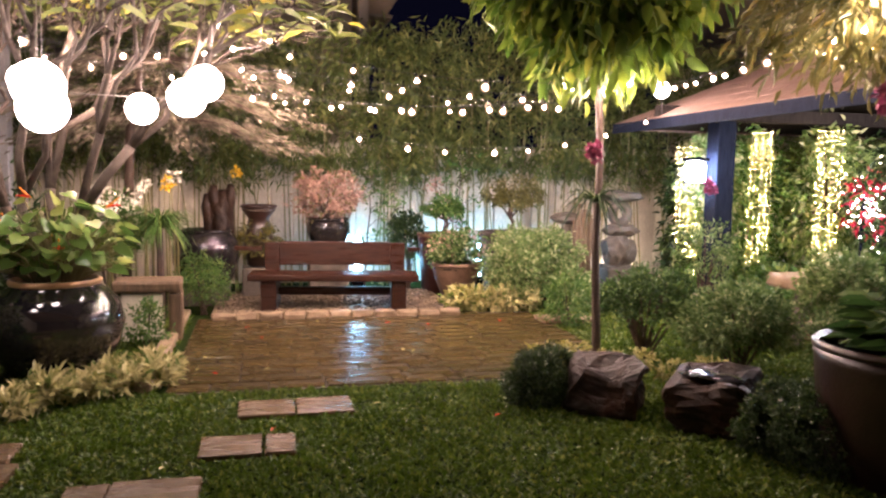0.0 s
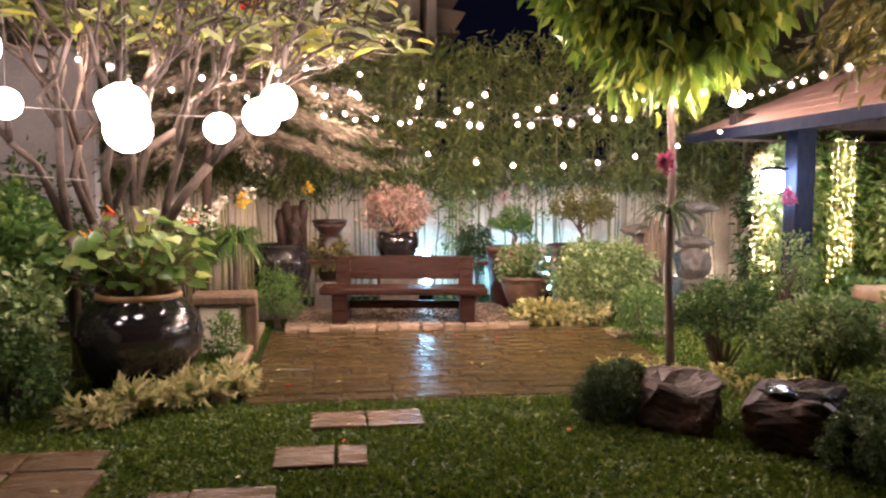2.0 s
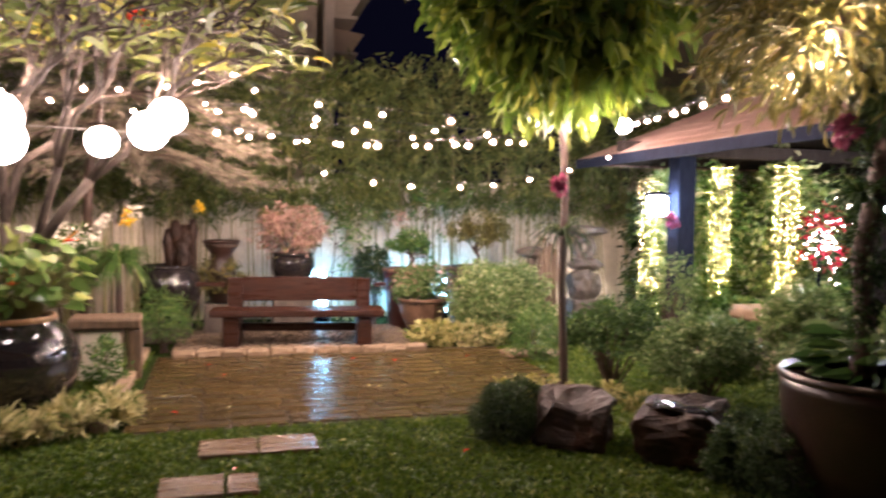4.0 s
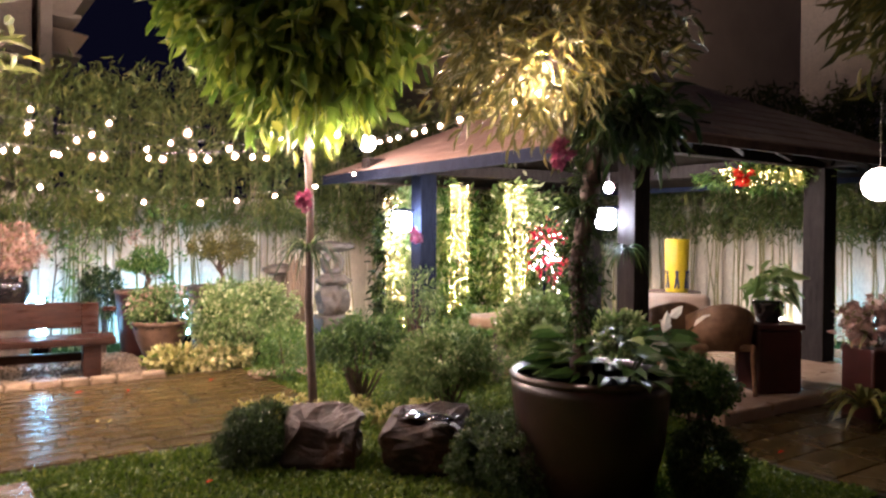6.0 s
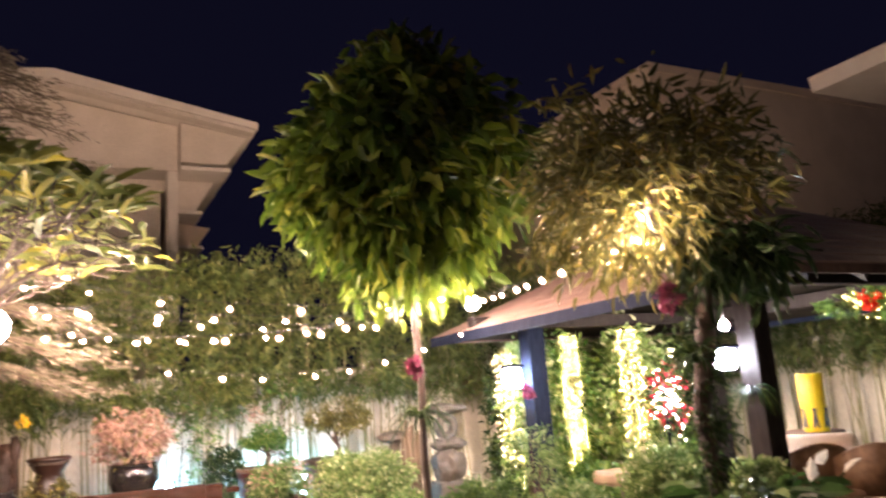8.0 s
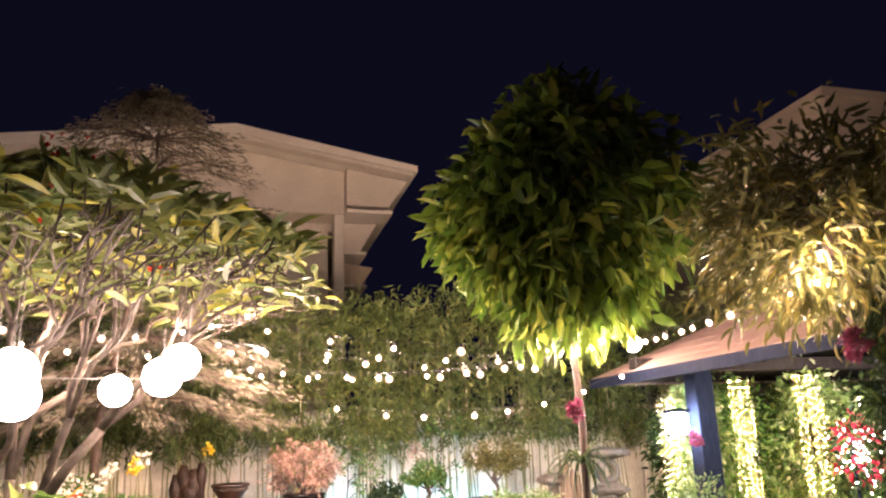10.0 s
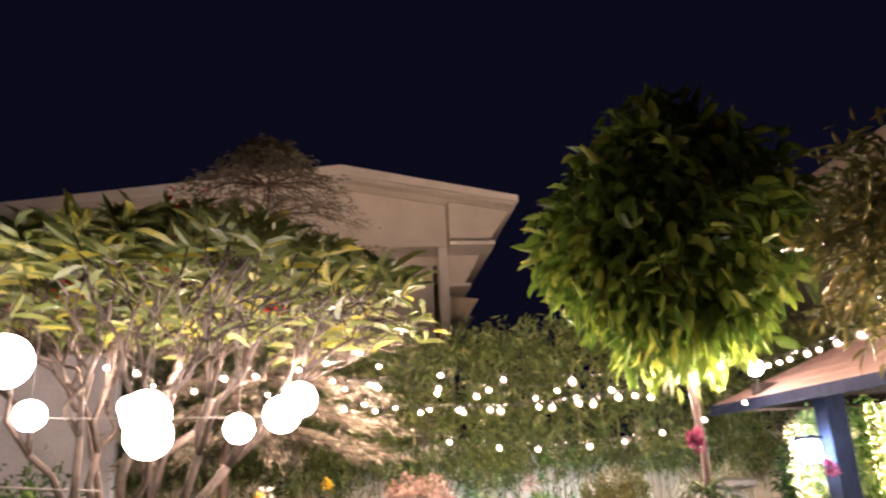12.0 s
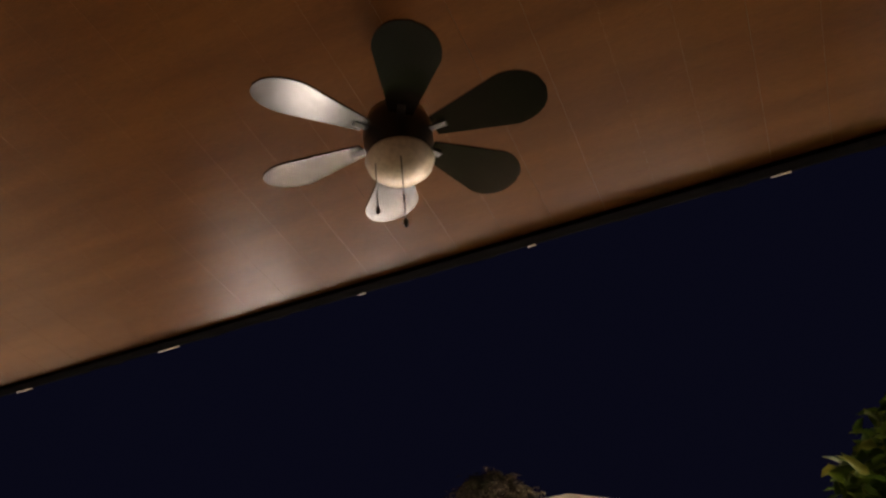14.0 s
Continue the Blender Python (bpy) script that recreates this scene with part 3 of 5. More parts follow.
def ceiling_fan():
    fan = thing("ceiling_fan", -0.385, 1.24, 3.085, "black six-blade ceiling fan with a cream glass bowl", "ceiling fan", rz=-9)
    fan.matrix_basis = pose(-0.385, 1.24, 3.085, 13, 0, -14)
    raw("rod", tube([(0, 0, 0.12), (0, 0, 0.4)], 0.012, 10), FANBLACK, fan, smooth=True)
    raw("canopy", lathe([(0.05, 0.375), (0.05, 0.36), (0.03, 0.32), (0.014, 0.31)], 20), FANBLACK, fan, smooth=True)
    raw("motor", lathe([(0.03, 0.14), (0.075, 0.12), (0.09, 0.08), (0.09, 0.03), (0.08, 0.0), (0.085, -0.01)], 28), FANBLACK, fan, smooth=True)
    raw("glass_bowl", lathe([(0.083, -0.008), (0.089, -0.024), (0.08, -0.048), (0.057, -0.068), (0.026, -0.079), (0.006, -0.081)], 28), OPAL, fan, "cream opal glass bowl", True)
    for i in range(6):
        a = 60 * i
        n = 40
        top, bot = [], []
        for k in range(n + 1):
            s = k / n
            x = 0.1 + 0.3 * s
            w = 0.03 + 0.05 * min(1, s * 1.5) if s < 0.7 else 0.08 * math.sqrt(max(0, 1 - ((s - 0.7) / 0.3) ** 2))
            top.append((x, w, 0.003))
            bot.append((x, -w, 0.003))
        ring = bot + top[::-1]
        v = ring + [(x, y, -0.003) for x, y, z in ring]
        m = len(ring)
        f = [tuple(range(m)), tuple(range(2 * m - 1, m - 1, -1))] + [(k, k + m, (k + 1) % m + m, (k + 1) % m) for k in range(m)]
        b = raw("blade", (np.array(v), f), BLADEPAINT, fan)
        b.matrix_basis = pose(0, 0, 0.05, 0, 0, a) @ pose(0, 0, 0, -13, 0, 0)
        arm = part("blade_iron", block(0.07, 0.02, 0.006, 0.1, 0, -0.008, 0.002), FANBLACK, fan)
        arm.matrix_basis = pose(0, 0, 0.05, 0, 0, a)
    for x, l in ((0.03, 0.2), (-0.04, 0.14)):
        c = raw("pull_chain", tube([(x, -0.06, -0.05), (x, -0.06, -0.05 - l)], 0.0016, 5), FANBLACK, fan)
        part("pull_knob", ball(0.007, 0.007, 0.014, x, -0.06, -0.05 - l, 1), FANBLACK, c)


ceiling_fan()

# ---- pavilion ----
DZ = 0.12
pav = thing("pavilion", 6.75, 6.3, 0, "dark-posted garden pavilion with a wet hipped shingle roof", "pavilion")
tagged(part("deck", block(4.2, 5.0, DZ, 7.3, 6.1, 0, 0.02), DECK), "low tiled floor of the pavilion", "floor", kind="structure")
for x, y, w in ((-1.44, 1.75, 0.24), (-1.53, -1.75, 0.2), (1.58, -1.72, 0.25), (1.55, 1.75, 0.24)):
    part("post", block(w, w, 2.26 - DZ, x, y, DZ, 0.012), POSTPAINT if x < 0 and y > 0 else POSTWOOD, pav, "dark painted square post")
for y in (-1.75, 1.75):
    part("beam", block(4.6, 0.14, 0.16, 0, y, 2.26, 0.012), POSTWOOD, pav)
for x in (-1.55, 1.55):
    part("beam", block(0.14, 5.0, 0.16, x, 0, 2.262, 0.012), POSTWOOD, pav)
EX, EY, EZ, RZ_ = 2.35, 2.75, 2.26, 3.4
ridge = 0.5
corners = [(-EX, -EY, EZ), (EX, -EY, EZ), (EX, EY, EZ), (-EX, EY, EZ), (0, -ridge, RZ_), (0, ridge, RZ_)]
lo = [(x, y, z - 0.05) for x, y, z in corners]
faces = [(0, 1, 4), (1, 2, 5, 4), (2, 3, 5), (3, 0, 4, 5)]
under = [tuple(i + 6 for i in q[::-1]) for q in faces]
faces += under + [(i, i + 6, (i + 1) % 4 + 6, (i + 1) % 4) for i in range(4)]
# Extra sheet just below the shingles, dark so the underside looks shaded.
raw("roof_shade_lining", (np.array([(x * 0.997, y * 0.997, z - 0.006) for x, y, z in corners + lo]), under), SHADELINING, pav, "boarding under the roof, coloured dark to stand for shade")
raw("roof", (np.array(corners + lo), faces), SHINGLE, pav, "wet brown shingle roof")
# shingle courses on the two slopes that show
for side_, (nx, ny) in enumerate(((-1, 0), (0, -1))):
    chunks = []
    for c in range(11):
        s0, s1 = c / 11, (c + 1.15) / 11
        s1 = min(s1, 0.99)
        for k in range(26):
            e0, e1 = (k + 0.03 + 0.5 * (c % 2)) / 26.5, (k + 0.97 + 0.5 * (c % 2)) / 26.5
            quad = []
            for e, s in ((e0, s0), (e1, s0), (e1, s1), (e0, s1)):
                if side_ == 0:
                    a, b = Vector((-EX, EY, EZ)), Vector((-EX, -EY, EZ))
                    u, v = Vector((0, ridge, RZ_)), Vector((0, -ridge, RZ_))
                else:
                    a, b = Vector((-EX, -EY, EZ)), Vector((EX, -EY, EZ))
                    u, v = Vector((0, -ridge, RZ_)), Vector((0, -ridge, RZ_))
                p = a.lerp(b, e).lerp(u.lerp(v, e), s)
                quad.append(p + Vector((0, 0, (0.005 if side_ == 0 else 0.014) - (0.003 if side_ == 0 else 0.008) * (s - s0) * 11)))
            q = [tuple(p) for p in quad]
            q += [(x, y, z - 0.012) for x, y, z in q]
            chunks.append((np.array(q), [(0, 1, 2, 3), (0, 4, 5, 1), (1, 5, 6, 2), (3, 2, 6, 7), (0, 3, 7, 4)]))
    tagged(raw("shingles", join(*chunks), SHINGLE, pav), kind="stuff")
for a, b in (((-EX, -EY), (EX, -EY)), ((-EX, EY), (-EX, -EY)), ((EX, -EY), (EX, EY)), ((-EX, EY), (EX, EY))):
    L = math.dist(a, b)
    fb = part("eave_board", block(L + 0.03, 0.03, 0.12 if a[0] == b[0] else 0.075, 0, 0, EZ - (0.12 if a[0] == b[0] else 0.075), 0.006), POSTPAINT if a[0] == b[0] else BEAMWOOD, pav)
    fb.matrix_basis = pose((a[0] + b[0]) / 2, (a[1] + b[1]) / 2, 0, 0, 0, math.degrees(math.atan2(b[1] - a[1], b[0] - a[0])))
for k in range(9):
    y = -2.3 + k * 0.575
    raw("rafter", tube([(-EX + 0.05, y, EZ - 0.1), (0, y * 0.25, RZ_ - 0.12)], 0.035, 4), SHADELINING, pav)
for k in range(7):
    x = -1.95 + k * 0.65
    raw("rafter", tube([(x, -EY + 0.05, EZ - 0.1), (x * 0.1, -ridge, RZ_ - 0.12)], 0.035, 4), SHADELINING, pav)


def post_lantern(x, y, z, k=1.0):
    ln = thing("post_lantern", x, y, z, "cool white lantern mounted on the dark post", "lantern", "post lanterns")
    ln.scale = (k, k, k)
    part("glass", block(0.2, 0.2, 0.24, 0, 0, -0.12, 0.06, 4), POSTLIGHT, ln, "glowing cool white glass")
    part("cap", block(0.23, 0.23, 0.035, 0, 0, 0.123, 0.012), POSTPAINT, ln)
    part("base_plate", block(0.2, 0.2, 0.02, 0, 0, -0.142, 0.006), POSTPAINT, ln)
    raw("arm", tube([(0, 0, 0.14), (0.06, 0.05, 0.17), (0.2, 0.1, 0.15)], 0.01, 6), POSTPAINT, ln)


post_lantern(4.93, 7.97, 1.66)
post_lantern(4.95, 4.63, 1.65, 0.72)

pend = thing("pendant_lamp", 6.6, 6.13, 2.06, "small bright bulb hanging inside the pavilion", "lamp")
raw("bulb", lathe([(0.004, -0.06), (0.035, -0.05), (0.05, -0.02), (0.042, 0.02), (0.02, 0.05)], 14), PENDANT, pend, "glowing bulb", True)
raw("cord", tube([(0, 0, 0.05), (0, 0, 1.05)], 0.006, 5), WIRE, pend)


def light_curtain(x, y, z0, z1, width, n, label):
    rng = np.random.RandomState(int(x * 100))
    c = thing("light_curtain", x, y, z1, label, "fairy lights", "hanging fairy light strands", rz=-40)
    wires, dots = [], []
    for i in range(n):
        u = -width / 2 + width * (i + 0.5) / n + rng.uniform(-0.01, 0.01)
        end = z0 - z1 + rng.uniform(0, 0.28)
        wires.append(tube([(u, 0, 0), (u + 0.01, 0.01, end / 2), (u, 0, end)], 0.0015, 3))
        z = -0.02
        while z > end:
            s = rng.uniform(0.0023, 0.0036)
            dots.append((bv * [s, s, s * 1.6] + [u + rng.normal(0, 0.009), rng.normal(0, 0.02), z], bf))
            z -= rng.uniform(0.05, 0.092)
    for w in wires:
        raw("strand", w, PALEWIRE, c)
    tagged(raw("lights", join(*dots), FAIRY, c, "tiny warm glowing bulbs"), kind="stuff")


light_curtain(5.0, 8.3, 0.48, 1.98, 0.24, 5, "warm fairy light strands hanging beside the pavilion post")
light_curtain(5.12, 8.2, 0.24, 1.2, 0.03, 1, "single warm fairy light strand trailing low")
light_curtain(5.83, 8.0, 0.45, 2.16, 0.26, 6, "warm fairy light strands hanging between the posts")
light_curtain(6.4, 7.68, 0.5, 2.18, 0.1, 3, "warm fairy light strands hanging by the climbing plant")
light_curtain(6.52, 7.58, 0.6, 2.18, 0.14, 4, "warm fairy light strands hanging by the climbing plant")


# ---- garden lights ----
def string_lights(a, b, sag, n, label, seed=0, offset=0.0):
    a, b = np.array(a, float), np.array(b, float)
    st = thing("string_lights", *a, label, "string lights", "festoon strings over the patio")
    pts = [np.array(p) - a for p in bend(a, b, sag, 18)]
    raw("wire", tube(pts, 0.0024, 5), WIRE, st)
    rng = random.Random(seed)
    glass = sock = core = None
    for i in range(n):
        s = min(max((i + 0.5 + offset + rng.uniform(-0.16, 0.16)) / n, 0.01), 0.99)
        p = (b - a) * s
        p[2] -= sag * 4 * s * (1 - s) + 0.05
        m = pose(p[0], p[1], p[2], rng.uniform(-14, 14), rng.uniform(-14, 14), 0) @ Matrix.Scale(rng.uniform(0.72, 1.08), 4)
        if glass is None:
            glass = raw("bulb", lathe([(0.005, -0.033), (0.019, -0.028), (0.031, -0.012), (0.032, 0.003), (0.024, 0.019), (0.011, 0.0272)], 12), BULBGLASS, st, "glowing frosted round bulb", True)
            glass.visible_shadow = False
            core = raw("filament", lathe([(0.002, -0.014), (0.009, -0.011), (0.0135, -0.002), (0.009, 0.009), (0.002, 0.013)], 8), BULB, glass, "glowing warm filament", True)
            sock = raw("socket", lathe([(0.014, 0.0275), (0.015, 0.048), (0.008, 0.055)], 8), WIRE, glass)
            glass.matrix_basis = m
        else:
            g = again("bulb", glass, st, m)
            again("socket", sock, g, Matrix())
            again("filament", core, g, Matrix())
            g.visible_shadow = False


FEST = "black festoon string with warm round bulbs above the patio"
string_lights((0.76, 7.56, 1.99), (4.3, 7.6, 2.32), 0.29, 8, FEST, 1)
string_lights((-0.12, 6.65, 2.66), (2.46, 5.28, 2.26), 0.11, 5, FEST, 2)
string_lights((-0.02, 7.25, 2.51), (2.62, 6.8, 2.32), 0.03, 5, FEST, 3)
string_lights((-0.42, 8.1, 2.69), (3.05, 7.5, 2.34), 0.11, 7, FEST, 4)
string_lights((-0.05, 8.85, 2.50), (2.5, 6.3, 2.24), 0.12, 8, FEST, 5)
string_lights((-0.3, 7.65, 2.34), (2.46, 5.66, 2.16), 0.09, 8, FEST, 9, 0.1)
string_lights((2.5, 5.3, 2.28), (2.62, 4.8, 2.32), 0.02, 3, "festoon string with warm bulbs under the ball crown", 5)
string_lights((4.35, 7.8, 2.6), (2.75, 2.9, 2.32), 0.03, 11, "festoon string with warm bulbs from pavilion roof to potted tree", 11)
string_lights((-2.2, 6.4, 2.66), (0.25, 7.0, 2.84), 0.22, 8, "festoon string with warm bulbs through the frangipani tree", 6)
string_lights((-1.9, 6.9, 2.54), (0.35, 7.3, 2.54), 0.12, 7, "festoon string with warm bulbs through the frangipani tree", 7)
string_lights((2.5, 2.98, 2.5), (2.82, 2.72, 2.3), 0.02, 1, "warm bulb caught in the potted tree's crown", 8)


def globe(x, y, z, r, hang, label="glowing white paper globe lantern hanging from the frangipani tree", paper=GLOBE, stem=0.0):
    g = thing("globe_lantern", x, y, z, label, "lantern", "paper globe lanterns")
    prof = []
    for k in range(17):
        a = math.pi * (0.06 + 0.88 * k / 16)
        prof.append((r * math.sin(a) * (1.0 + (0.006 if k % 2 else -0.006)), -r * math.cos(a)))
    raw("shade", lathe(prof, 28), paper, g, "glowing ribbed paper shade", True)
    if stem:
        raw("stem", tube([(0, 0, -r * 0.95), (0.02, 0, -r - stem)], 0.008, 6), WIRE, g)
        return
    raw("cord", tube([(0, 0, r * 0.97), (0.01, 0, r + hang)], 0.002, 5), PALEWIRE, g)


for x, y, z, r, h in ((-2.08, 4.74, 2.32, 0.162, 0.5), (-2.33, 5.83, 2.1, 0.112, 0.6), (-1.31, 5.0, 2.0, 0.153, 0.8),
                      (-1.31, 5.09, 1.875, 0.15, 0.9), (-1.82, 6.5, 2.2, 0.1, 0.5), (-0.89, 6.1, 1.97, 0.116, 0.8),
                      (-0.55, 5.93, 2.05, 0.14, 0.7), (-0.41, 5.76, 2.14, 0.131, 0.6), (-2.28, 4.45, 1.87, 0.15, 1.25)):
    globe(x, y, z + 0.04, r, h)
globe(4.5, 2.14, 1.8, 0.093, 0.5, "glowing white globe lantern hanging beside the pavilion", SOFTGLOBE)
globe(4.43, 7.93, 2.58, 0.095, 0.1, "clustered glowing ball at the pavilion roof edge", stem=0.19)
for fx_, fy_, fh, led in ((1.28, 10.5, 0.6, FLOOD), (2.48, 10.6, 0.62, FLOOD), (3.05, 10.6, 0.5, FLOOD), (3.5, 10.5, 0.45, FLOOD), (10.45, 4.95, 0.42, FLOOD), (10.45, 5.8, 0.3, FLOOD), (5.35, 10.6, 0.3, WARMFLOOD), (10.5, 6.37, 0.22, WARMFLOOD), (10.5, 8.96, 0.22, WARMFLOOD)):
    lamp = thing("floodlight", fx_, fy_, 0, "slim upright floodlight tube standing against the fence", "floodlight", "fence floodlights")
    part("tube", block(0.1, 0.05, fh, 0, 0, 0.1, 0.015), led, lamp, "glowing tube")
    part("stand", block(0.2, 0.12, 0.1, 0, 0, 0, 0.01), GUTTER, lamp)
raw("cable", tube(bend((-4.6, 5.6, 2.28), (-0.3, 6.4, 2.12), 0.06, 10), 0.005, 5), PALEWIRE)
tagged(bpy.data.objects["cable"], "pale cable slung through the frangipani tree", "cable")
raw("cable", tube(bend((-4.6, 5.8, 1.95), (-1.95, 6.3, 1.6), 0.04, 8), 0.007, 5), PALEWIRE)
tagged(bpy.data.objects["cable.001"], "pale hose slung to the tree trunk", "cable")


# ---- trees ----
def tree(name, x, y, label, trunk_pts, radii, bark, leaf, centre, crown_r, clumps, per, length, width, seed, broad=True, limbs=14, droop=0.5, spread=0.12, shell=0.5, taper=0.0):
    t = thing(name, x, y, 0, label, "tree")
    vf, cs = crown(centre, crown_r, clumps, per, length, width, seed, broad, shell, spread, droop, taper=taper)
    chunks = [tube(trunk_pts, radii, 9)]
    top = np.array(trunk_pts[-1], float)
    for i in range(limbs):
        e = cs[(i * 7) % len(cs)]
        mid = top * 0.45 + e * 0.55 + np.array([0, 0, 0.08])
        chunks.append(tube([top - [0, 0, 0.05 * (i % 3)], mid, e], [radii[-1] * 0.6, radii[-1] * 0.35, 0.004], 5))
    raw("trunk", join(*chunks), bark, t, "", True)
    raw("crown", vf, leaf, t, "dense hanging leaves", broad)
    return t


# slim standard tree with a ball crown beside the patio
tree("standard_tree", 2.52, 5.35, "slim-trunked tree with a dense ball crown of long green leaves",
     [(0, 0, 0), (0, 0, 0.3), (-0.03, 0.01, 1.0), (-0.02, 0, 1.7), (-0.05, 0.02, 2.3), (-0.06, 0.02, 2.9)], [0.042, 0.034, 0.03, 0.028, 0.027, 0.02],
     BARK, L_FICUS, (-0.06, 0.0, 3.33), (0.9, 0.9, 0.95), 430, 22, 0.2, 0.075, 14, limbs=26, droop=0.6, spread=0.11, shell=0.45, taper=0.18)
# potted tree with narrow leaves
tree("potted_tree", 3.22, 3.2, "dark-trunked potted tree with a loose crown of narrow leaves",
     [(0, 0, 0.67), (0.02, 0, 0.9), (-0.02, 0.02, 1.3), (0.03, -0.03, 1.7), (0.06, -0.05, 2.1), (-0.02, 0.05, 2.4)], [0.07, 0.052, 0.05, 0.06, 0.045, 0.03],
     BARK, L_NARROW, (-0.14, 0.1, 2.64), (0.68, 0.6, 0.54), 190, 21, 0.13, 0.026, 23, limbs=28, droop=0.35, spread=0.16, shell=0.35)
moss = thing("trunk_epiphyte", 3.22, 3.2, 0.8, "dark mossy growth clothing the potted tree's trunk", "plant")
raw("moss", crown((0.01, 0, 0.6), (0.075, 0.075, 0.62), 120, 14, 0.05, 0.016, 333, False, 0.7, 0.1, 0.5)[0], L_DARK, moss)
# drooping leaves lower on that trunk
tr = thing("hanging_fern", 3.3, 3.12, 2.02, "drooping narrow-leaved fern tied to the potted tree's trunk", "fern")
part("root_ball", ball(0.07, 0.07, 0.09, 0.0, 0.02, 0.06, 2, 0.3, 3), SOIL, tr)
for i in range(9):
    a = i * 0.7 + 0.2
    mid = (0.1 + 0.2 * math.cos(a), -0.1 + 0.2 * math.sin(a), 0.16 + 0.05 * math.sin(i * 1.7))
    tagged(raw("frond", crown(mid, (0.12, 0.12, 0.2), 9, 8, 0.15, 0.03, 300 + i, True, 0.3, 0.35, 0.9)[0], L_DARK, tr), kind="stuff")
# tree at the right edge
tree("edge_tree", 4.75, 1.75, "tree with drooping narrow leaves beside the pavilion",
     [(0.3, -0.2, 0), (0.25, -0.2, 1.2), (0.2, -0.1, 2.2), (0.15, 0, 2.9)], [0.06, 0.05, 0.045, 0.03],
     BARK, L_NARROW, (0.1, -0.05, 3.0), (0.75, 0.6, 0.75), 130, 22, 0.24, 0.035, 37, droop=0.6, spread=0.18, limbs=12)


def frangipani():
    t = thing("frangipani_tree", -1.95, 6.5, 0, "spreading frangipani with greyish forked limbs under a flat leafy crown", "tree")
    rng = np.random.RandomState(8)
    tips, chunks = [], []
    for i in range(500):
        d = unit(rng.normal(size=(1, 3)))[0]
        k = rng.uniform(0.08, 1) ** 0.5
        p = np.array([0.62 + d[0] * 2.15 * k, -0.2 + d[1] * 1.95 * k, 3.15 + d[2] * 0.34])
        p[2] += 0.42 * (1 - k) - 0.14 * k
        p[2] -= 0.12 * max(0.0, p[0] - 0.9)
        tips.append(p)
    tips = np.array(tips)
    ends = []

    def fork(node_, heading, idx, depth):
        """Split the tips in two, again and again, with a limb to each half."""
        r0 = 0.005 * len(idx) ** 0.46
        if len(idx) == 1:
            p = tips[idx[0]]
            mid = (node_ + p) / 2 + heading * 0.08 - [0, 0, 0.05]
            chunks.append(tube([node_, mid, p], [0.0095, 0.008, 0.007], 5))
            ends.append((p, unit((p - mid)[None])[0]))
            return
        q = tips[idx] - tips[idx].mean(0)
        u = np.linalg.svd(q, full_matrices=False)[2][0]
        order = idx[np.argsort(q @ u + rng.normal(0, 0.05, len(idx)))]
        cut_at = int(len(idx) * rng.uniform(0.38, 0.62))
        cut_at = min(max(cut_at, 1), len(idx) - 1)
        for half in (order[:cut_at], order[cut_at:]):
            c = tips[half].mean(0)
            if len(half) == 1:
                fork(node_, heading, half, depth + 1)
                continue
            go = c - node_
            nxt = node_ + go * rng.uniform(0.26, 0.4) + heading * 0.04 + rng.normal(0, 0.025, 3)
            mid = (node_ + nxt) / 2 + heading * 0.06 + rng.normal(0, 0.02 + 0.07 * np.linalg.norm(nxt - node_), 3)
            r1 = 0.005 * len(half) ** 0.46
            chunks.append(tube([node_, mid, nxt], [min(r0, r1 * 1.25), r1 * 1.05, r1], 7 if r1 > 0.02 else 5))
            fork(nxt, unit((nxt - mid)[None])[0], half, depth + 1)

    ang_ = np.arctan2(tips[:, 1] + 0.2, tips[:, 0] - 0.3)
    bases = ((-0.12, -0.1, -0.16, -0.12), (0.12, -0.22, 0.2, -0.28), (0.28, 0.25, 0.45, 0.3), (0.0, 0.2, -0.1, 0.3), (0.2, 0.05, 0.3, 0.05))
    sector = ((ang_ + math.pi) / (2 * math.pi) * 5).astype(int) % 5
    for s, (px, py, qx, qy) in zip((0, 1, 2, 4, 3), bases):
        idx = np.nonzero(sector == s)[0]
        top = np.array([qx, qy, rng.uniform(1.1, 1.45)])
        r = 0.005 * len(idx) ** 0.46
        way = bend((px, py, 0), top, 0, 6, 0.055, s)
        chunks.append(tube(way, [r * 1.6, r * 1.4, r * 1.3, r * 1.25, r * 1.15, r * 1.1, r], 9))
        fork(top, unit((top - way[-2])[None])[0], idx, 0)
    raw("trunk", join(*chunks), PALEBARK, t, "many-forked slender limbs", True)
    pos, axis = [], []
    for q, d in ends:
        k = 14 if q[2] > 3.0 else 2
        a = rng.uniform(0, 6.28, k)
        el = rng.uniform(-0.2, 0.75, k)
        pos.append(q + rng.normal(0, 0.035, (k, 3)))
        axis.append(np.stack([np.cos(a), np.sin(a), el], 1) + d * 0.35)
    tagged(raw("crown", leaves(np.concatenate(pos), np.concatenate(axis), 0.27, 0.06, rng, True, 1.6), L_PLUM, t, "long pale green leaves in whorls"), kind="stuff")
    for q, d in [e for i, e in enumerate(ends) if i % 31 == 3 and e[0][2] > 2.95]:
        pos = np.repeat(q[None] + [0, 0, 0.16], 26, 0) + rng.normal(0, 0.06, (26, 3))
        raw("blossom", leaves(pos, rng.normal(size=pos.shape) + [0, 0, 0.6], 0.075, 0.045, rng), F_RED, t, "dark red flower cluster")


frangipani()


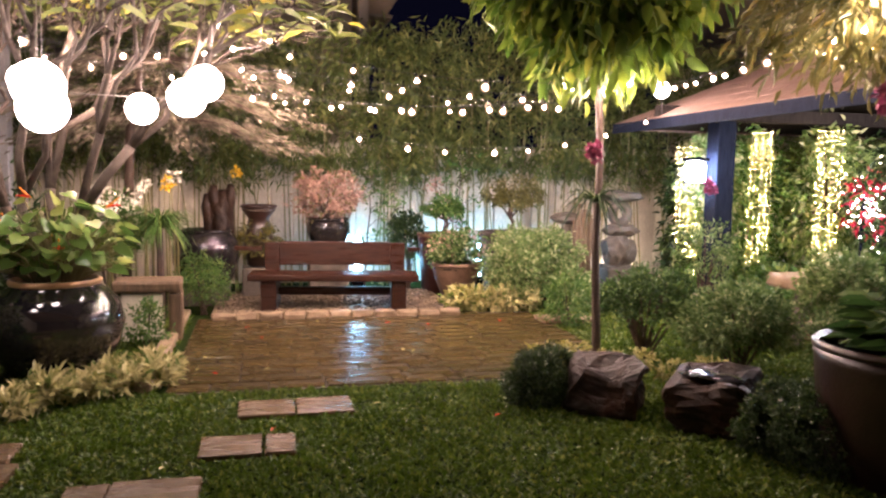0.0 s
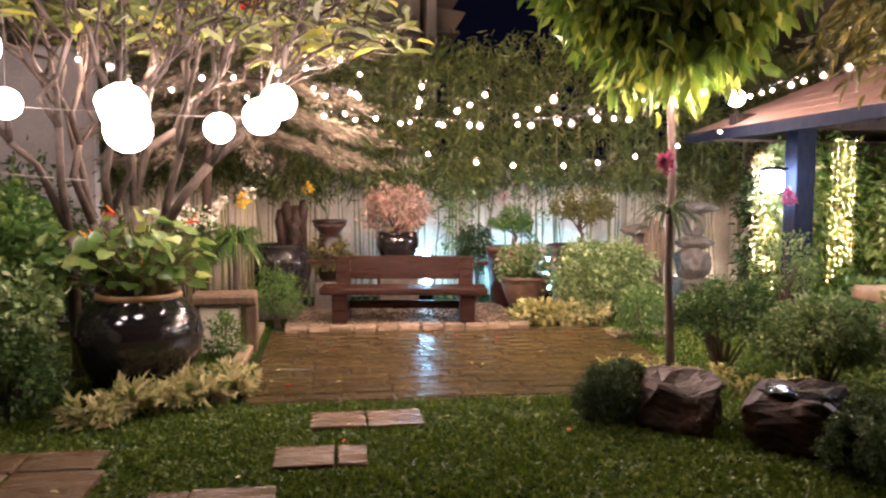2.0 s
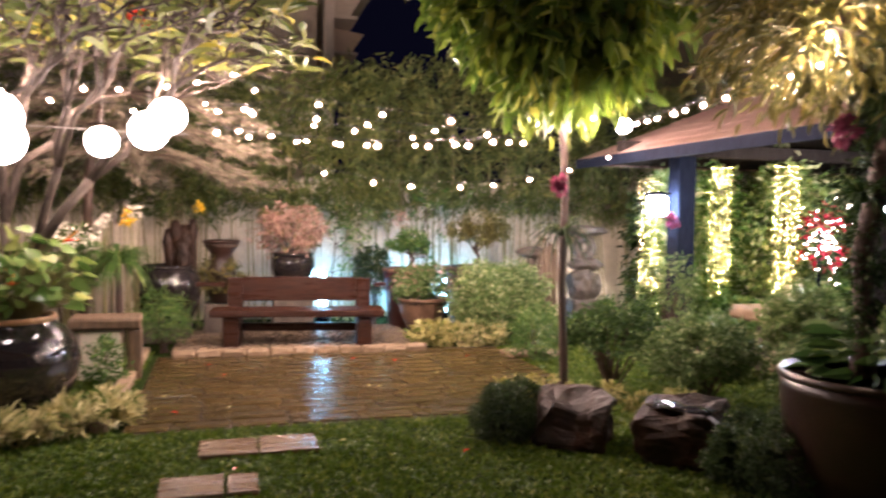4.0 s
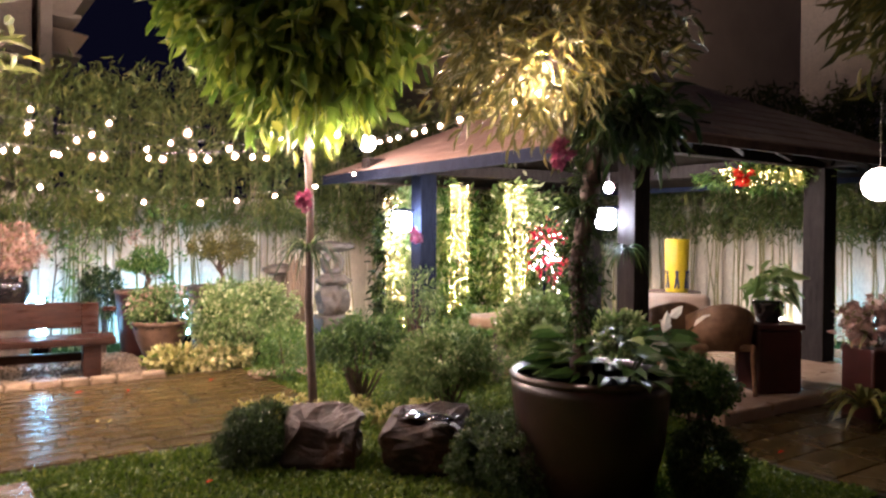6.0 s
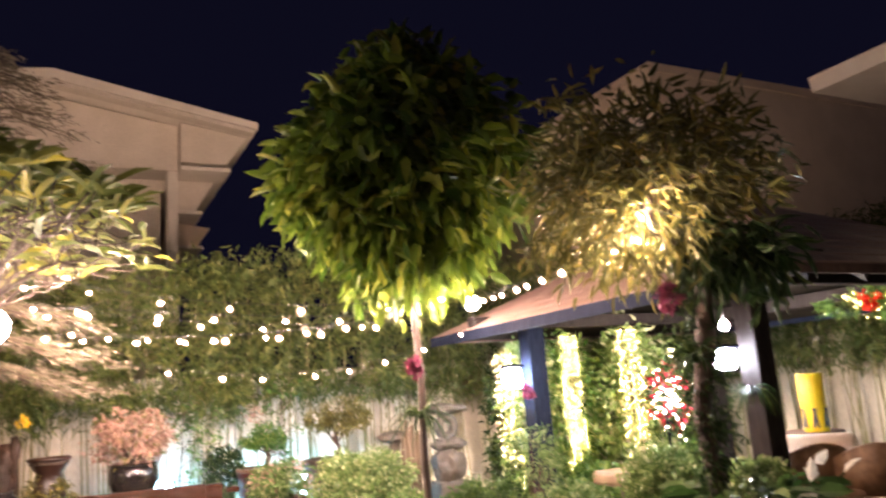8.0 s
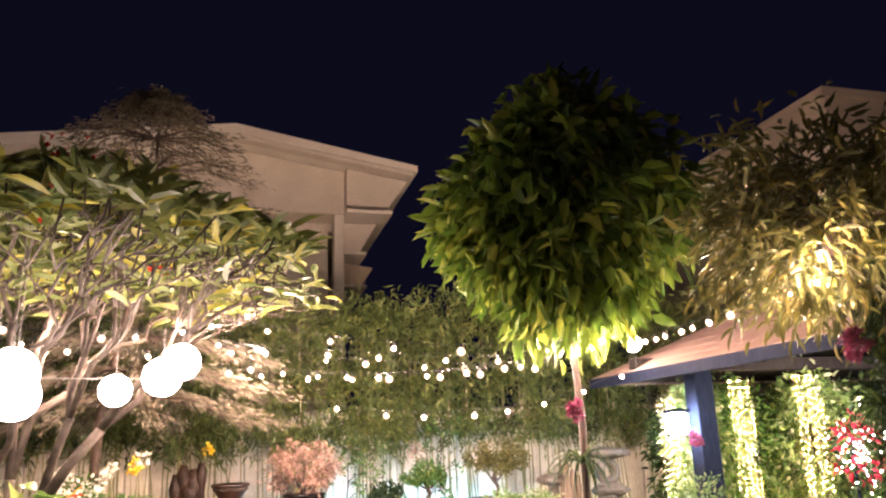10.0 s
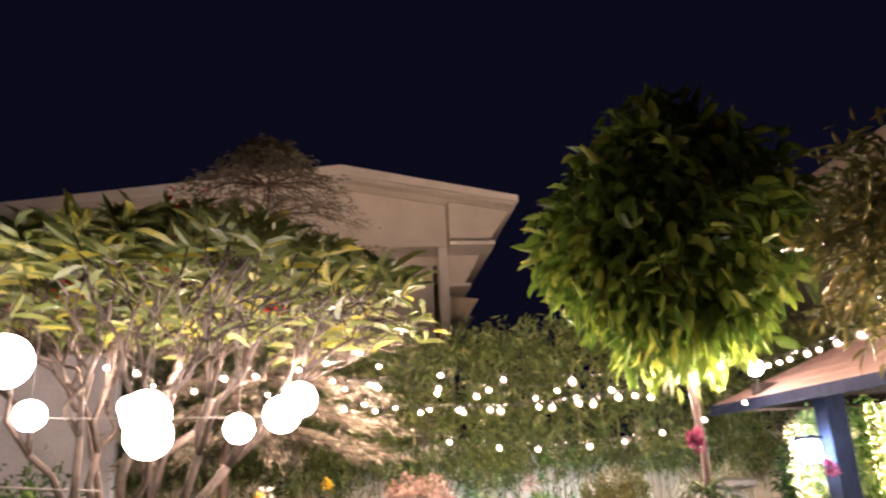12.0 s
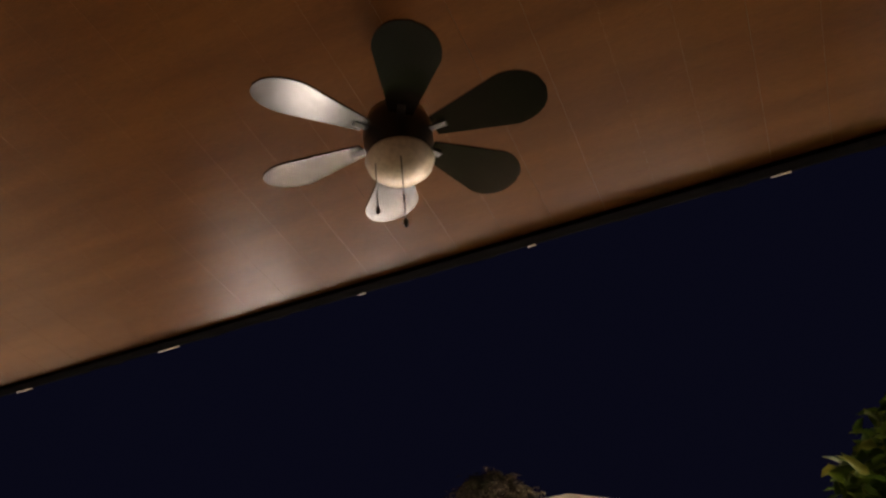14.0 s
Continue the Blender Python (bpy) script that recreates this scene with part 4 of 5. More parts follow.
def conifer():
    t = thing("conifer", -1.05, 8.9, 0, "tiered feathery conifer with drooping brownish sprays", "tree")
    raw("trunk", tube([(-0.5, 0.3, 0), (-0.4, 0.2, 2), (0, 0, 4), (0.05, 0, 5.4)], [0.06, 0.05, 0.035, 0.01], 8), BARK, t, "", True)
    rng = np.random.RandomState(12)
    pos, axis, arms = [], [], []
    for tier, (z, reach) in enumerate(((2.15, 1.55), (2.45, 1.65), (2.8, 1.5), (3.4, 1.1), (4.25, 1.45), (4.75, 1.2), (5.15, 0.95), (5.45, 0.55), (5.62, 0.25))):
        for i in range(9):
            a = i * 0.7 + tier * 1.3
            end = np.array([math.cos(a) * reach, math.sin(a) * reach * 0.7, z - 0.1 - 0.26 * (z < 4)])
            st = np.array([-0.1 if z < 3 else 0.0, 0, z])
            arms.append(tube([st, (st + end) / 2 + [0, 0, 0.12], end], [0.018, 0.012, 0.004], 5))
            k = 150 if z < 4 else 130
            s = rng.uniform(0.15, 1, k) ** 0.8
            c = st + (end - st) * s[:, None] + np.array([0, 0, 0.12]) * (4 * s * (1 - s))[:, None] + rng.normal(0, 0.085, (k, 3)) * [1, 1, 0.32 if z < 4 else 0.2]
            pos.append(c)
            axis.append((end - st)[None] * 0.7 + rng.normal(0, 0.4, (k, 3)) * [1, 1, 0.3] + [0, 0, -0.1])
    for arm in arms:
        raw("limb", arm, BARK, t)
    raw("crown", leaves(np.concatenate(pos), np.concatenate(axis), 0.12, 0.018, rng), L_CONIFER, t, "fine feathery sprays")


conifer()


# ---- shrubs and borders ----
def shrub(name, x, y, z, radii, leaf, label, clumps, per, length, width, seed, broad=False, stems=7, droop=0.1, spread=0.16, shell=0.45, group="", bare=0.0, cat="shrub", stem_mat=None, cut=-0.75):
    s = thing(name, x, y, 0, label, cat, group)
    vf, cs = crown((0, 0, z), radii, clumps, per, length, width, seed, broad, shell, spread, droop, cut=cut)
    if stems:
        st = [tube([(0.03 * math.sin(i * 2.0), 0.03 * math.cos(i * 2.0), bare), tuple(cs[(i * 5) % len(cs)] * [0.5, 0.5, 0.7] + [0, 0, bare * 0.3]), tuple(cs[(i * 5) % len(cs)])],
                   [0.014, 0.009, 0.003], 5) for i in range(stems)]
        raw("branchwork", join(*st), stem_mat or BARK, s)
    raw("crown", vf, leaf, s, "", bool(broad))
    return s


shrub("clipped_shrub", 3.18, 5.78, 0.5, (0.43, 0.38, 0.28), L_CLIP, "clipped green shrub on bare forked stems", 260, 30, 0.042, 0.025, 1, stems=18, spread=0.1, shell=0.55, cut=-0.32)
shrub("silver_shrub", 3.58, 5.08, 0.46, (0.42, 0.38, 0.3), L_SILVER, "loose silvery green shrub with fine leaves", 230, 26, 0.06, 0.024, 2, stems=18, spread=0.13, cut=-0.5)
shrub("silver_shrub", 3.95, 4.35, 0.4, (0.3, 0.3, 0.26), L_SILVER, "loose silvery green shrub beside the large pot", 130, 24, 0.05, 0.018, 3, stems=12, spread=0.16)
shrub("light_shrub", 4.35, 4.85, 0.72, (0.33, 0.3, 0.28), L_PALE, "pale variegated shrub beside the pavilion", 190, 28, 0.055, 0.032, 4, stems=8, spread=0.11)
shrub("light_shrub", 4.6, 4.2, 0.62, (0.26, 0.24, 0.26), L_PALE, "pale variegated shrub behind the potted tree", 150, 28, 0.055, 0.032, 5, stems=8, spread=0.11)
shrub("variegated_shrub", 2.95, 8.5, 0.47, (0.38, 0.33, 0.42), L_PALE, "mounded variegated pale green shrub beside the patio", 240, 28, 0.06, 0.028, 6)
shrub("variegated_shrub", 3.42, 8.7, 0.58, (0.36, 0.34, 0.34), L_PALE, "tall variegated pale green shrub beside the driftwood", 190, 28, 0.07, 0.026, 7, droop=0.5)
shrub("variegated_shrub", 3.55, 8.3, 0.24, (0.3, 0.26, 0.24), L_PALE, "low variegated shrub with whitish leaves", 80, 22, 0.07, 0.03, 8, stems=4)
shrub("yellow_shrub", 3.1, 7.3, 0.28, (0.26, 0.26, 0.28), L_MID, "small yellow-green shrub in the grass", 80, 20, 0.05, 0.02, 9)
shrub("yellow_border_plant", 2.3, 8.4, 0.12, (0.3, 0.15, 0.13), L_YELLOW, "low yellow-leaved border plant along the pebble bed", 80, 14, 0.09, 0.04, 10, True, 0)
shrub("yellow_border_plant", 2.8, 8.28, 0.12, (0.32, 0.15, 0.13), L_CREAM, "low cream-leaved border plant along the patio", 80, 14, 0.09, 0.04, 13, True, 0)
for i, (bx, by) in enumerate(((-1.55, 5.05), (-1.36, 5.22), (-1.17, 5.38), (-0.97, 5.5), (-0.78, 5.62), (-1.42, 5.4), (-1.05, 5.68), (-0.8, 5.85))):
    shrub("cream_border_plant", bx, by, 0.075, (0.17, 0.14, 0.09), L_CREAM, "low cream-and-green variegated border plant at the lawn's edge", 34, 9, 0.1, 0.03, 20 + i, True, 0,
          group="cream border plants", droop=-0.45, shell=0.2)
for i, (bx, by, r) in enumerate(((1.79, 4.74, 0.2), (1.98, 4.95, 0.19), (3.0, 3.7, 0.22), (2.9, 3.35, 0.23), (2.78, 3.6, 0.17), (3.8, 2.76, 0.21))):
    shrub("box_ball", bx, by, r * 0.85, (r, r, r * 0.95), L_DARK, "small clipped dark green bush at the lawn's edge", 190, 34, 0.027, 0.017, 40 + i, group="clipped bushes", stems=0, spread=0.1, shell=0.72)
shrub("box_ball", 4.0, 2.99, 0.56, (0.24, 0.22, 0.18), L_CLIP, "rounded green bush beside the large pot", 220, 34, 0.03, 0.019, 52, stems=6, spread=0.1, shell=0.65)
for i in range(7):
    shrub("groundcover", 2.0 + i * 0.17, 5.15 - i * 0.17, 0.26 + 0.06 * (i % 2), (0.12, 0.1, 0.06), L_YELLOW, "yellow-green creeping plant behind the rocks", 18, 10, 0.05, 0.025, 60 + i, False, 0, group="creeping plants")
# left-hand shrubs
for i, (bx, by, z, rad, lf, ln, wd) in enumerate(((-2.3, 5.5, 0.62, (0.36, 0.3, 0.34), L_PALE, 0.075, 0.04), (-2.15, 5.25, 0.3, (0.34, 0.28, 0.3), L_CLIP, 0.05, 0.026),
                                                  (-2.55, 6.1, 0.95, (0.4, 0.36, 0.36), L_MID, 0.14, 0.06), (-2.9, 7.0, 1.0, (0.6, 0.5, 0.55), L_MID, 0.1, 0.045),
                                                  (-3.3, 8.2, 0.9, (0.8, 0.6, 0.95), L_DARK, 0.09, 0.035), (-2.75, 5.2, 0.35, (0.4, 0.35, 0.4), L_MID, 0.07, 0.035),
                                                  (-2.2, 7.6, 0.75, (0.5, 0.4, 0.5), L_DARK, 0.08, 0.03), (-3.9, 7.0, 0.9, (0.6, 0.7, 1.0), L_DARK, 0.08, 0.03))):
    shrub("leafy_shrub", bx, by, z, rad, lf, ("pale yellow-green leafy shrub", "dark small-leaved shrub", "broad-leaved green shrub", "green leafy shrub", "dark leafy shrub", "green low shrub", "dark green shrub", "dark tall shrub")[i]
          + " beside the garden wall", 110, 20, ln, wd, 70 + i, True, 6)
shrub("fern", -0.64, 8.5, 0.38, (0.3, 0.26, 0.26), L_MID, "feathery green fern bush beside the pebble bed", 90, 24, 0.05, 0.014, 81, droop=0.3, cat="fern")
shrub("dark_bush", 1.9, 10.05, 0.72, (0.26, 0.24, 0.34), L_DARK, "dark green bush behind the bench", 90, 22, 0.06, 0.028, 82)
shrub("white_orchid", -1.55, 8.4, 0.95, (0.36, 0.3, 0.3), L_MID, "clump of green plants carrying white blossoms", 60, 16, 0.12, 0.02, 83)
shrub("orchid_blossom", -1.52, 8.3, 1.24, (0.33, 0.25, 0.13), F_WHITE, "spray of white orchid blossoms above green leaves", 50, 9, 0.05, 0.04, 84, stems=5, cat="flowers", stem_mat=BAMBOO)
for i, (bx, by, z, mt) in enumerate(((-0.34, 9.7, 1.56, F_YELLOW), (-0.98, 8.3, 1.42, F_YELLOW), (-0.92, 8.5, 1.5, F_WHITE), (-1.2, 8.2, 1.4, F_WHITE))):
    shrub("orchid_flower", bx, by, z, (0.06, 0.05, 0.06), mt, "yellow orchid bloom on a thin stem" if mt is F_YELLOW else "white orchid bloom on a thin stem", 9, 7, 0.05, 0.035, 90 + i, stems=2, cat="flowers", stem_mat=BAMBOO)


def rosette(name, x, y, z, n, length, width, leaf, label, seed, cat="fern", lift=0.5):
    """Arching strap leaves from one point."""
    rng = np.random.RandomState(seed)
    s = thing(name, x, y, z, label, cat)
    vs = []
    for i in range(n):
        a = rng.uniform(0, 6.28)
        L, li = length * rng.uniform(0.7, 1.1), lift * rng.uniform(0.5, 1.5)
        v, f = [], []
        for k in range(7):
            q = k / 6
            r, h = L * q * 0.8, L * (li * q * 2 - 1.1 * q * q)
            w = width * (1 - q) ** 0.6 * 0.5 + 0.001
            c = np.array([math.cos(a) * r, math.sin(a) * r, h])
            sd = np.array([-math.sin(a), math.cos(a), 0]) * w
            v += [c - sd + [0, 0, w * 0.4], c, c + sd + [0, 0, w * 0.4]]
        for k in range(6):
            for e in (0, 1):
                f.append((k * 3 + e, k * 3 + e + 1, k * 3 + e + 4, k * 3 + e + 3))
        vs.append((np.array(v), f))
    raw("fronds", join(*vs), leaf, s)
    return s


palm = rosette("palm_clump", -1.04, 8.25, 0.95, 230, 0.46, 0.02, L_MID, "wispy green palm clump with drooping thin fronds", 1)
raw("stem", tube([(0, 0, -0.95), (-0.01, 0, 0.03)], [0.045, 0.035], 8), BARK, palm)
rosette("air_plant", 2.44, 5.28, 1.36, 44, 0.42, 0.026, L_DARK, "dark strap-leaved plant tied to the slim trunk", 2, "plant", 0.42)
rosette("air_plant", 3.15, 3.15, 1.6, 44, 0.3, 0.03, L_DARK, "dark spiky plant tied to the potted tree's trunk", 3, "plant")
rosette("air_plant", 4.98, 4.42, 1.38, 44, 0.3, 0.03, L_DARK, "dark spiky plant hung on the pavilion post", 4, "plant", 0.3)
for x, y, z, s in ((2.4, 5.25, 1.75, 95), (3.1, 3.25, 1.98, 96), (5.0, 7.75, 1.48, 97)):
    shrub("pink_orchid", x, y, z, (0.055, 0.05, 0.075), F_PINK, "pink orchid blossoms tied to the trunk", 16, 8, 0.055, 0.04, s, stems=0, cat="flowers")
rosette("bromeliad", 6.12, 3.0, 0.16, 34, 0.4, 0.07, L_NARROW, "brownish broad-leaved bromeliad beside the deck", 5, "plant")
rosette("bromeliad", 6.35, 2.72, 0.15, 26, 0.36, 0.05, L_MID, "green bromeliad beside the deck", 6, "plant")


# ---- pots ----
def pot(name, x, y, z, profile, material, label, rim=None, soil=None, seed=1):
    p = thing(name, x, y, z, label, "pot")
    raw("body", lathe(profile, 32), material, p, "", True)
    r, h = profile[-1]
    if rim:
        raw("rim", lathe([(r - 0.012, h - 0.02), (r + rim[0], h - 0.012), (r + rim[0] + 0.006, h + 0.012), (r + rim[0] - 0.008, h + 0.028), (r - 0.02, h + 0.024), (r - 0.03, h)], 32), rim[1], p, "", True)
    if soil:
        raw("soil", lathe([(r * 0.97, h - 0.05), (r * 0.96, h - 0.02), (0.02, h + 0.0)], 24, 0.03), soil, p)
    return p


pot("glazed_pot", -1.5, 6.03, 0, [(0.26, 0), (0.3, 0.02), (0.43, 0.22), (0.475, 0.42), (0.44, 0.57), (0.36, 0.66), (0.3, 0.7), (0.3, 0.72)], BLACKGLAZE,
    "huge black glazed round pot with a clay rim", (0.012, RIM), KERB)
pot("glazed_pot", 3.26, 3.16, 0, [(0.33, 0), (0.36, 0.02), (0.425, 0.3), (0.457, 0.62), (0.465, 0.69)], BROWNGLAZE, "large brown glazed pot holding the dark-trunked tree", (0.002, BROWNGLAZE), SOIL)
pot("glazed_jar", -0.67, 9.3, 0.2, [(0.24, 0), (0.28, 0.03), (0.38, 0.3), (0.39, 0.48), (0.34, 0.6), (0.28, 0.66)], BLACKGLAZE, "dark glazed jar carrying a driftwood stump", (0.02, BLACKGLAZE), SOIL)
part("plinth", block(0.55, 0.5, 0.2, -0.67, 9.3, 0, 0.02), STONE)
tagged(bpy.data.objects["plinth"], "low stone plinth under the dark jar", "plinth")
pot("bonsai_pot", 0.81, 9.8, 0.66, [(0.2, 0), (0.23, 0.02), (0.285, 0.15), (0.28, 0.26), (0.25, 0.32)], BLACKGLAZE, "black glazed pot holding the pink-leaved bush", (0.016, BLACKGLAZE), SOIL)
part("pedestal", block(0.5, 0.45, 0.66, 0.81, 9.8, 0, 0.02), STONE)
tagged(bpy.data.objects["pedestal"], "stone pedestal under the black pot", "pedestal")
shrub("pink_bush", 0.79, 9.8, 1.26, (0.42, 0.36, 0.29), L_PINK, "rounded pink-leaved bush in the black pot", 95, 18, 0.075, 0.04, 101, stems=9, bare=0.96)
pot("urn", -0.06, 9.6, 0.4, [(0.1, 0), (0.14, 0.03), (0.19, 0.3), (0.15, 0.5), (0.13, 0.6), (0.2, 0.7), (0.21, 0.74)], BROWNGLAZE, "brown flared urn beside the bench", (0.01, BROWNGLAZE), SOIL)
part("urn_stand", block(0.4, 0.4, 0.4, -0.06, 9.6, 0, 0.02), STONE)
tagged(bpy.data.objects["urn_stand"], "stone block under the brown urn", "plinth")
shrub("urn_plant", -0.06, 9.5, 0.72, (0.26, 0.24, 0.24), L_NARROW, "brownish trailing plant round the urn", 50, 16, 0.08, 0.03, 102, stems=0)
pot("terracotta_pot", 2.35, 9.1, 0.0, [(0.13, 0), (0.16, 0.02), (0.27, 0.28), (0.31, 0.44), (0.315, 0.46)], TERRACOTTA, "wide terracotta pot with a variegated plant", (0.016, TERRACOTTA), SOIL)
shrub("pot_plant", 2.35, 9.1, 0.66, (0.38, 0.32, 0.2), L_SILVER, "mound of variegated leaves in the terracotta pot", 90, 20, 0.06, 0.035, 103, stems=0)
shrub("pot_plant", 2.35, 9.05, 0.7, (0.36, 0.3, 0.18), L_PINK, "pinkish leaves among the variegated mound", 26, 8, 0.06, 0.035, 104, stems=0)
pot("tall_pot", 2.32, 9.75, 0.0, [(0.24, 0), (0.26, 0.02), (0.3, 0.4), (0.33, 0.74), (0.335, 0.78)], MAROON, "tall brown glazed pot with a small bonsai", (0.016, TERRACOTTA), SOIL)
pot("bonsai_trough", 3.25, 9.72, 0.5, [(0.3, 0), (0.36, 0.02), (0.42, 0.26), (0.43, 0.3)], STONE, "grey stone bowl with a bonsai tree", (0.012, STONE), SOIL)
part("pedestal", block(0.6, 0.5, 0.5, 3.25, 9.72, 0, 0.02), STONE)
tagged(bpy.data.objects["pedestal.001"], "stone pedestal under the grey bowl", "pedestal")
for x, y, z, pads, lf, seed in ((2.36, 9.85, 0.78, ((0, 0, 0.42, 0.2), (0.12, 0, 0.3, 0.14), (-0.14, 0, 0.34, 0.14)), L_MID, 1),
                                (3.25, 9.72, 0.8, ((0.05, 0, 0.62, 0.26), (0.3, 0, 0.5, 0.2), (-0.22, 0, 0.5, 0.2), (0.0, -0.1, 0.45, 0.22)), L_NARROW, 2)):
    b = thing("bonsai", x, y, z, "bonsai with twisted trunk and leaf pads in front of the fence", "bonsai")
    raw("trunk", join(tube([(0, 0, 0), (0.05, 0, 0.14), (-0.02, 0, 0.28), (0.02, 0, 0.45)], [0.035, 0.028, 0.022, 0.012], 7),
                      *[tube([(0, 0, 0.2), (px * 0.6, py, pz - 0.1), (px, py, pz)], [0.016, 0.011, 0.005], 5) for px, py, pz, pr in pads]), BARK, b)
    for k, (px, py, pz, pr) in enumerate(pads):
        tagged(raw("leaf_pad", crown((px, py, pz), (pr, pr * 0.9, pr * 0.5), 44, 14, 0.05, 0.028, seed * 10 + k, spread=0.2)[0], lf, b), kind="stuff")


def sapling(x, y, h, leaf, seed, label):
    """A thin bare stem with a few leafy side shoots."""
    rng = np.random.RandomState(seed)
    t = thing("sapling", x, y, 0, label, "sapling", "saplings along the fence")
    stem = bend((0, 0, 0), (rng.normal(0, 0.06), 0, h), 0, 6, 0.025, seed)
    chunks = [tube(stem, np.linspace(0.014, 0.006, 7), 6)]
    pos, axis = [], []
    for i in range(11):
        p = np.array(stem[3 + i % 4]) + [0, 0, rng.uniform(-0.08, 0.08)]
        a = rng.uniform(0, 6.28)
        tip = p + [math.cos(a) * rng.uniform(0.1, 0.26), math.sin(a) * 0.14, rng.uniform(0.02, 0.16)]
        chunks.append(tube([p, (p + tip) / 2 + [0, 0, 0.02], tip], [0.006, 0.005, 0.003], 5))
        pos.append(tip + rng.normal(0, 0.05, (14, 3)))
        axis.append(rng.normal(size=(14, 3)) + [0, 0, -0.2])
    raw("stem", join(*chunks), BARK, t, "", True)
    tagged(raw("foliage", leaves(np.concatenate(pos), np.concatenate(axis), 0.075, 0.04, rng), leaf, t, "sparse small leaves"), kind="stuff")


sapling(1.34, 10.2, 1.55, L_MID, 1, "thin sapling with sparse green leaves before the lit fence")
sapling(1.78, 10.25, 1.5, L_PALE, 2, "thin sapling with sparse pale leaves before the lit fence")
sapling(2.36, 10.15, 1.35, L_PINK, 3, "thin sapling with sparse pinkish leaves before the lit fence")
sapling(2.68, 10.3, 1.75, L_MID, 4, "thin sapling with sparse green leaves before the lit fence")


# ---- small forms: bench, slab table, stones ----
def bench():
    b = thing("bench", 0.77, 8.42, 0.055, "heavy wet reddish-brown wooden bench with a plank back", "bench", rz=-7)
    for x in (-0.71, 0.71):
        part("leg", block(0.17, 0.4, 0.33, x, 0.02, 0, 0.014), BENCHWOOD, b)
        part("back_post", block(0.17, 0.1, 0.72, x, 0.27, 0, 0.014), BENCHWOOD, b)
    part("seat", block(1.86, 0.44, 0.075, 0, 0, 0.33, 0.016), BENCHWOOD, b)
    part("back_rest", block(1.26, 0.07, 0.27, 0, 0.27, 0.46, 0.014), BENCHWOOD, b)
    part("stretcher", block(1.26, 0.08, 0.09, 0, 0.12, 0.14, 0.01), BENCHWOOD, b)
    part("arm_rail", block(0.32, 0.07, 0.05, -0.98, 0.27, 0.62, 0.01), BENCHWOOD, b)
    part("arm_rail", block(0.14, 0.07, 0.05, 0.9, 0.27, 0.62, 0.01), BENCHWOOD, b)


bench()
st = thing("stone_bench", -1.04, 7.35, 0, "low brown stone seat on a pale block beside the big pot", "stone seat", rz=4)
part("slab", block(0.6, 0.4, 0.11, 0, 0, 0.45, 0.03, 2, 0.006), DRIFT, st)
part("support", block(0.36, 0.3, 0.44, -0.05, 0, 0, 0.02), HOUSETRIM, st, "pale painted block")
part("leg", block(0.12, 0.36, 0.44, 0.24, 0, 0, 0.02), DRIFT, st)
shrub("seat_plant", -1.0, 6.95, 0.2, (0.2, 0.16, 0.22), L_MID, "small green plant in front of the stone seat", 40, 16, 0.05, 0.025, 110, stems=3)
stump = thing("driftwood_stump", -0.52, 9.45, 0.8, "upright weathered driftwood stump standing in the dark jar", "driftwood")
for i, (sx, h, r) in enumerate(((-0.15, 0.5, 0.07), (-0.06, 0.6, 0.085), (0.04, 0.55, 0.09), (0.13, 0.62, 0.075), (0.0, 0.48, 0.1))):
    raw("stave", tube(bend((sx * 0.8, 0.04 * (i % 2), 0), (sx, 0.02, h), 0, 6, 0.014, i + 20), [r, r * 0.95, r, r * 0.9, r, r * 0.85, r * 0.5], 8), ROCK, stump, "", True)
logp = thing("driftwood_post", 4.06, 9.13, 0, "split weathered driftwood log standing upright", "driftwood")
for i in range(4):
    raw("stave", tube(bend((-0.1 + 0.06 * i, 0.03 * (i % 2), 0), (-0.11 + 0.07 * i, 0.02, 1.02 + 0.07 * ((i * 3) % 4)), 0, 6, 0.016, i), [0.05, 0.045, 0.05, 0.042, 0.046, 0.04, 0.03], 7), DRIFT, logp)
lan = thing("stone_lantern", 4.7, 9.4, 0, "stacked rough stone garden lantern with a wide cap", "stone lantern")
part("base_stone", ball(0.24, 0.2, 0.25, 0, 0, 0.6, 3, 0.3, 1), STONE, lan)
part("plinth", block(0.5, 0.45, 0.4, 0, 0, 0, 0.05, 2, 0.01), STONE, lan)
part("collar", ball(0.235, 0.2, 0.1, 0.02, 0, 0.87, 3, 0.25, 2), STONE, lan)
ring_v, ring_f = [], []
for i in range(20):
    a = 2 * math.pi * i / 20
    for k in range(10):
        c = 2 * math.pi * k / 10
        rr_ = 0.115 + 0.055 * math.cos(c)
        ring_v.append((math.cos(a) * rr_, 0.09 * math.sin(c), 1.1 + math.sin(a) * rr_ * 1.1))
        ring_f.append((i * 10 + k, i * 10 + (k + 1) % 10, (i + 1) % 20 * 10 + (k + 1) % 10, (i + 1) % 20 * 10 + k))
raw("light_chamber", (np.array(ring_v), ring_f), STONE, lan, "", True)
part("cap", ball(0.3, 0.26, 0.075, 0, 0, 1.33, 3, 0.25, 4), STONE, lan)
mush = thing("stone_mushroom", 3.93, 9.4, 0, "dark mushroom-shaped garden stone", "garden stone")
raw("stem", tube([(0, 0, 0), (0.01, 0, 0.5), (0, 0, 1.0)], [0.1, 0.08, 0.07], 9), STONE, mush, "", True)
part("cap", ball(0.2, 0.18, 0.085, 0, 0, 1.03, 3, 0.2, 7), STONE, mush)
tab = thing("stone_table", 5.02, 6.02, 0, "low pale stone table beside the pavilion", "stone table")
part("top", block(0.68, 0.52, 0.13, 0, 0, 0.56, 0.05, 3, 0.008, 9), KERB, tab, "", True)
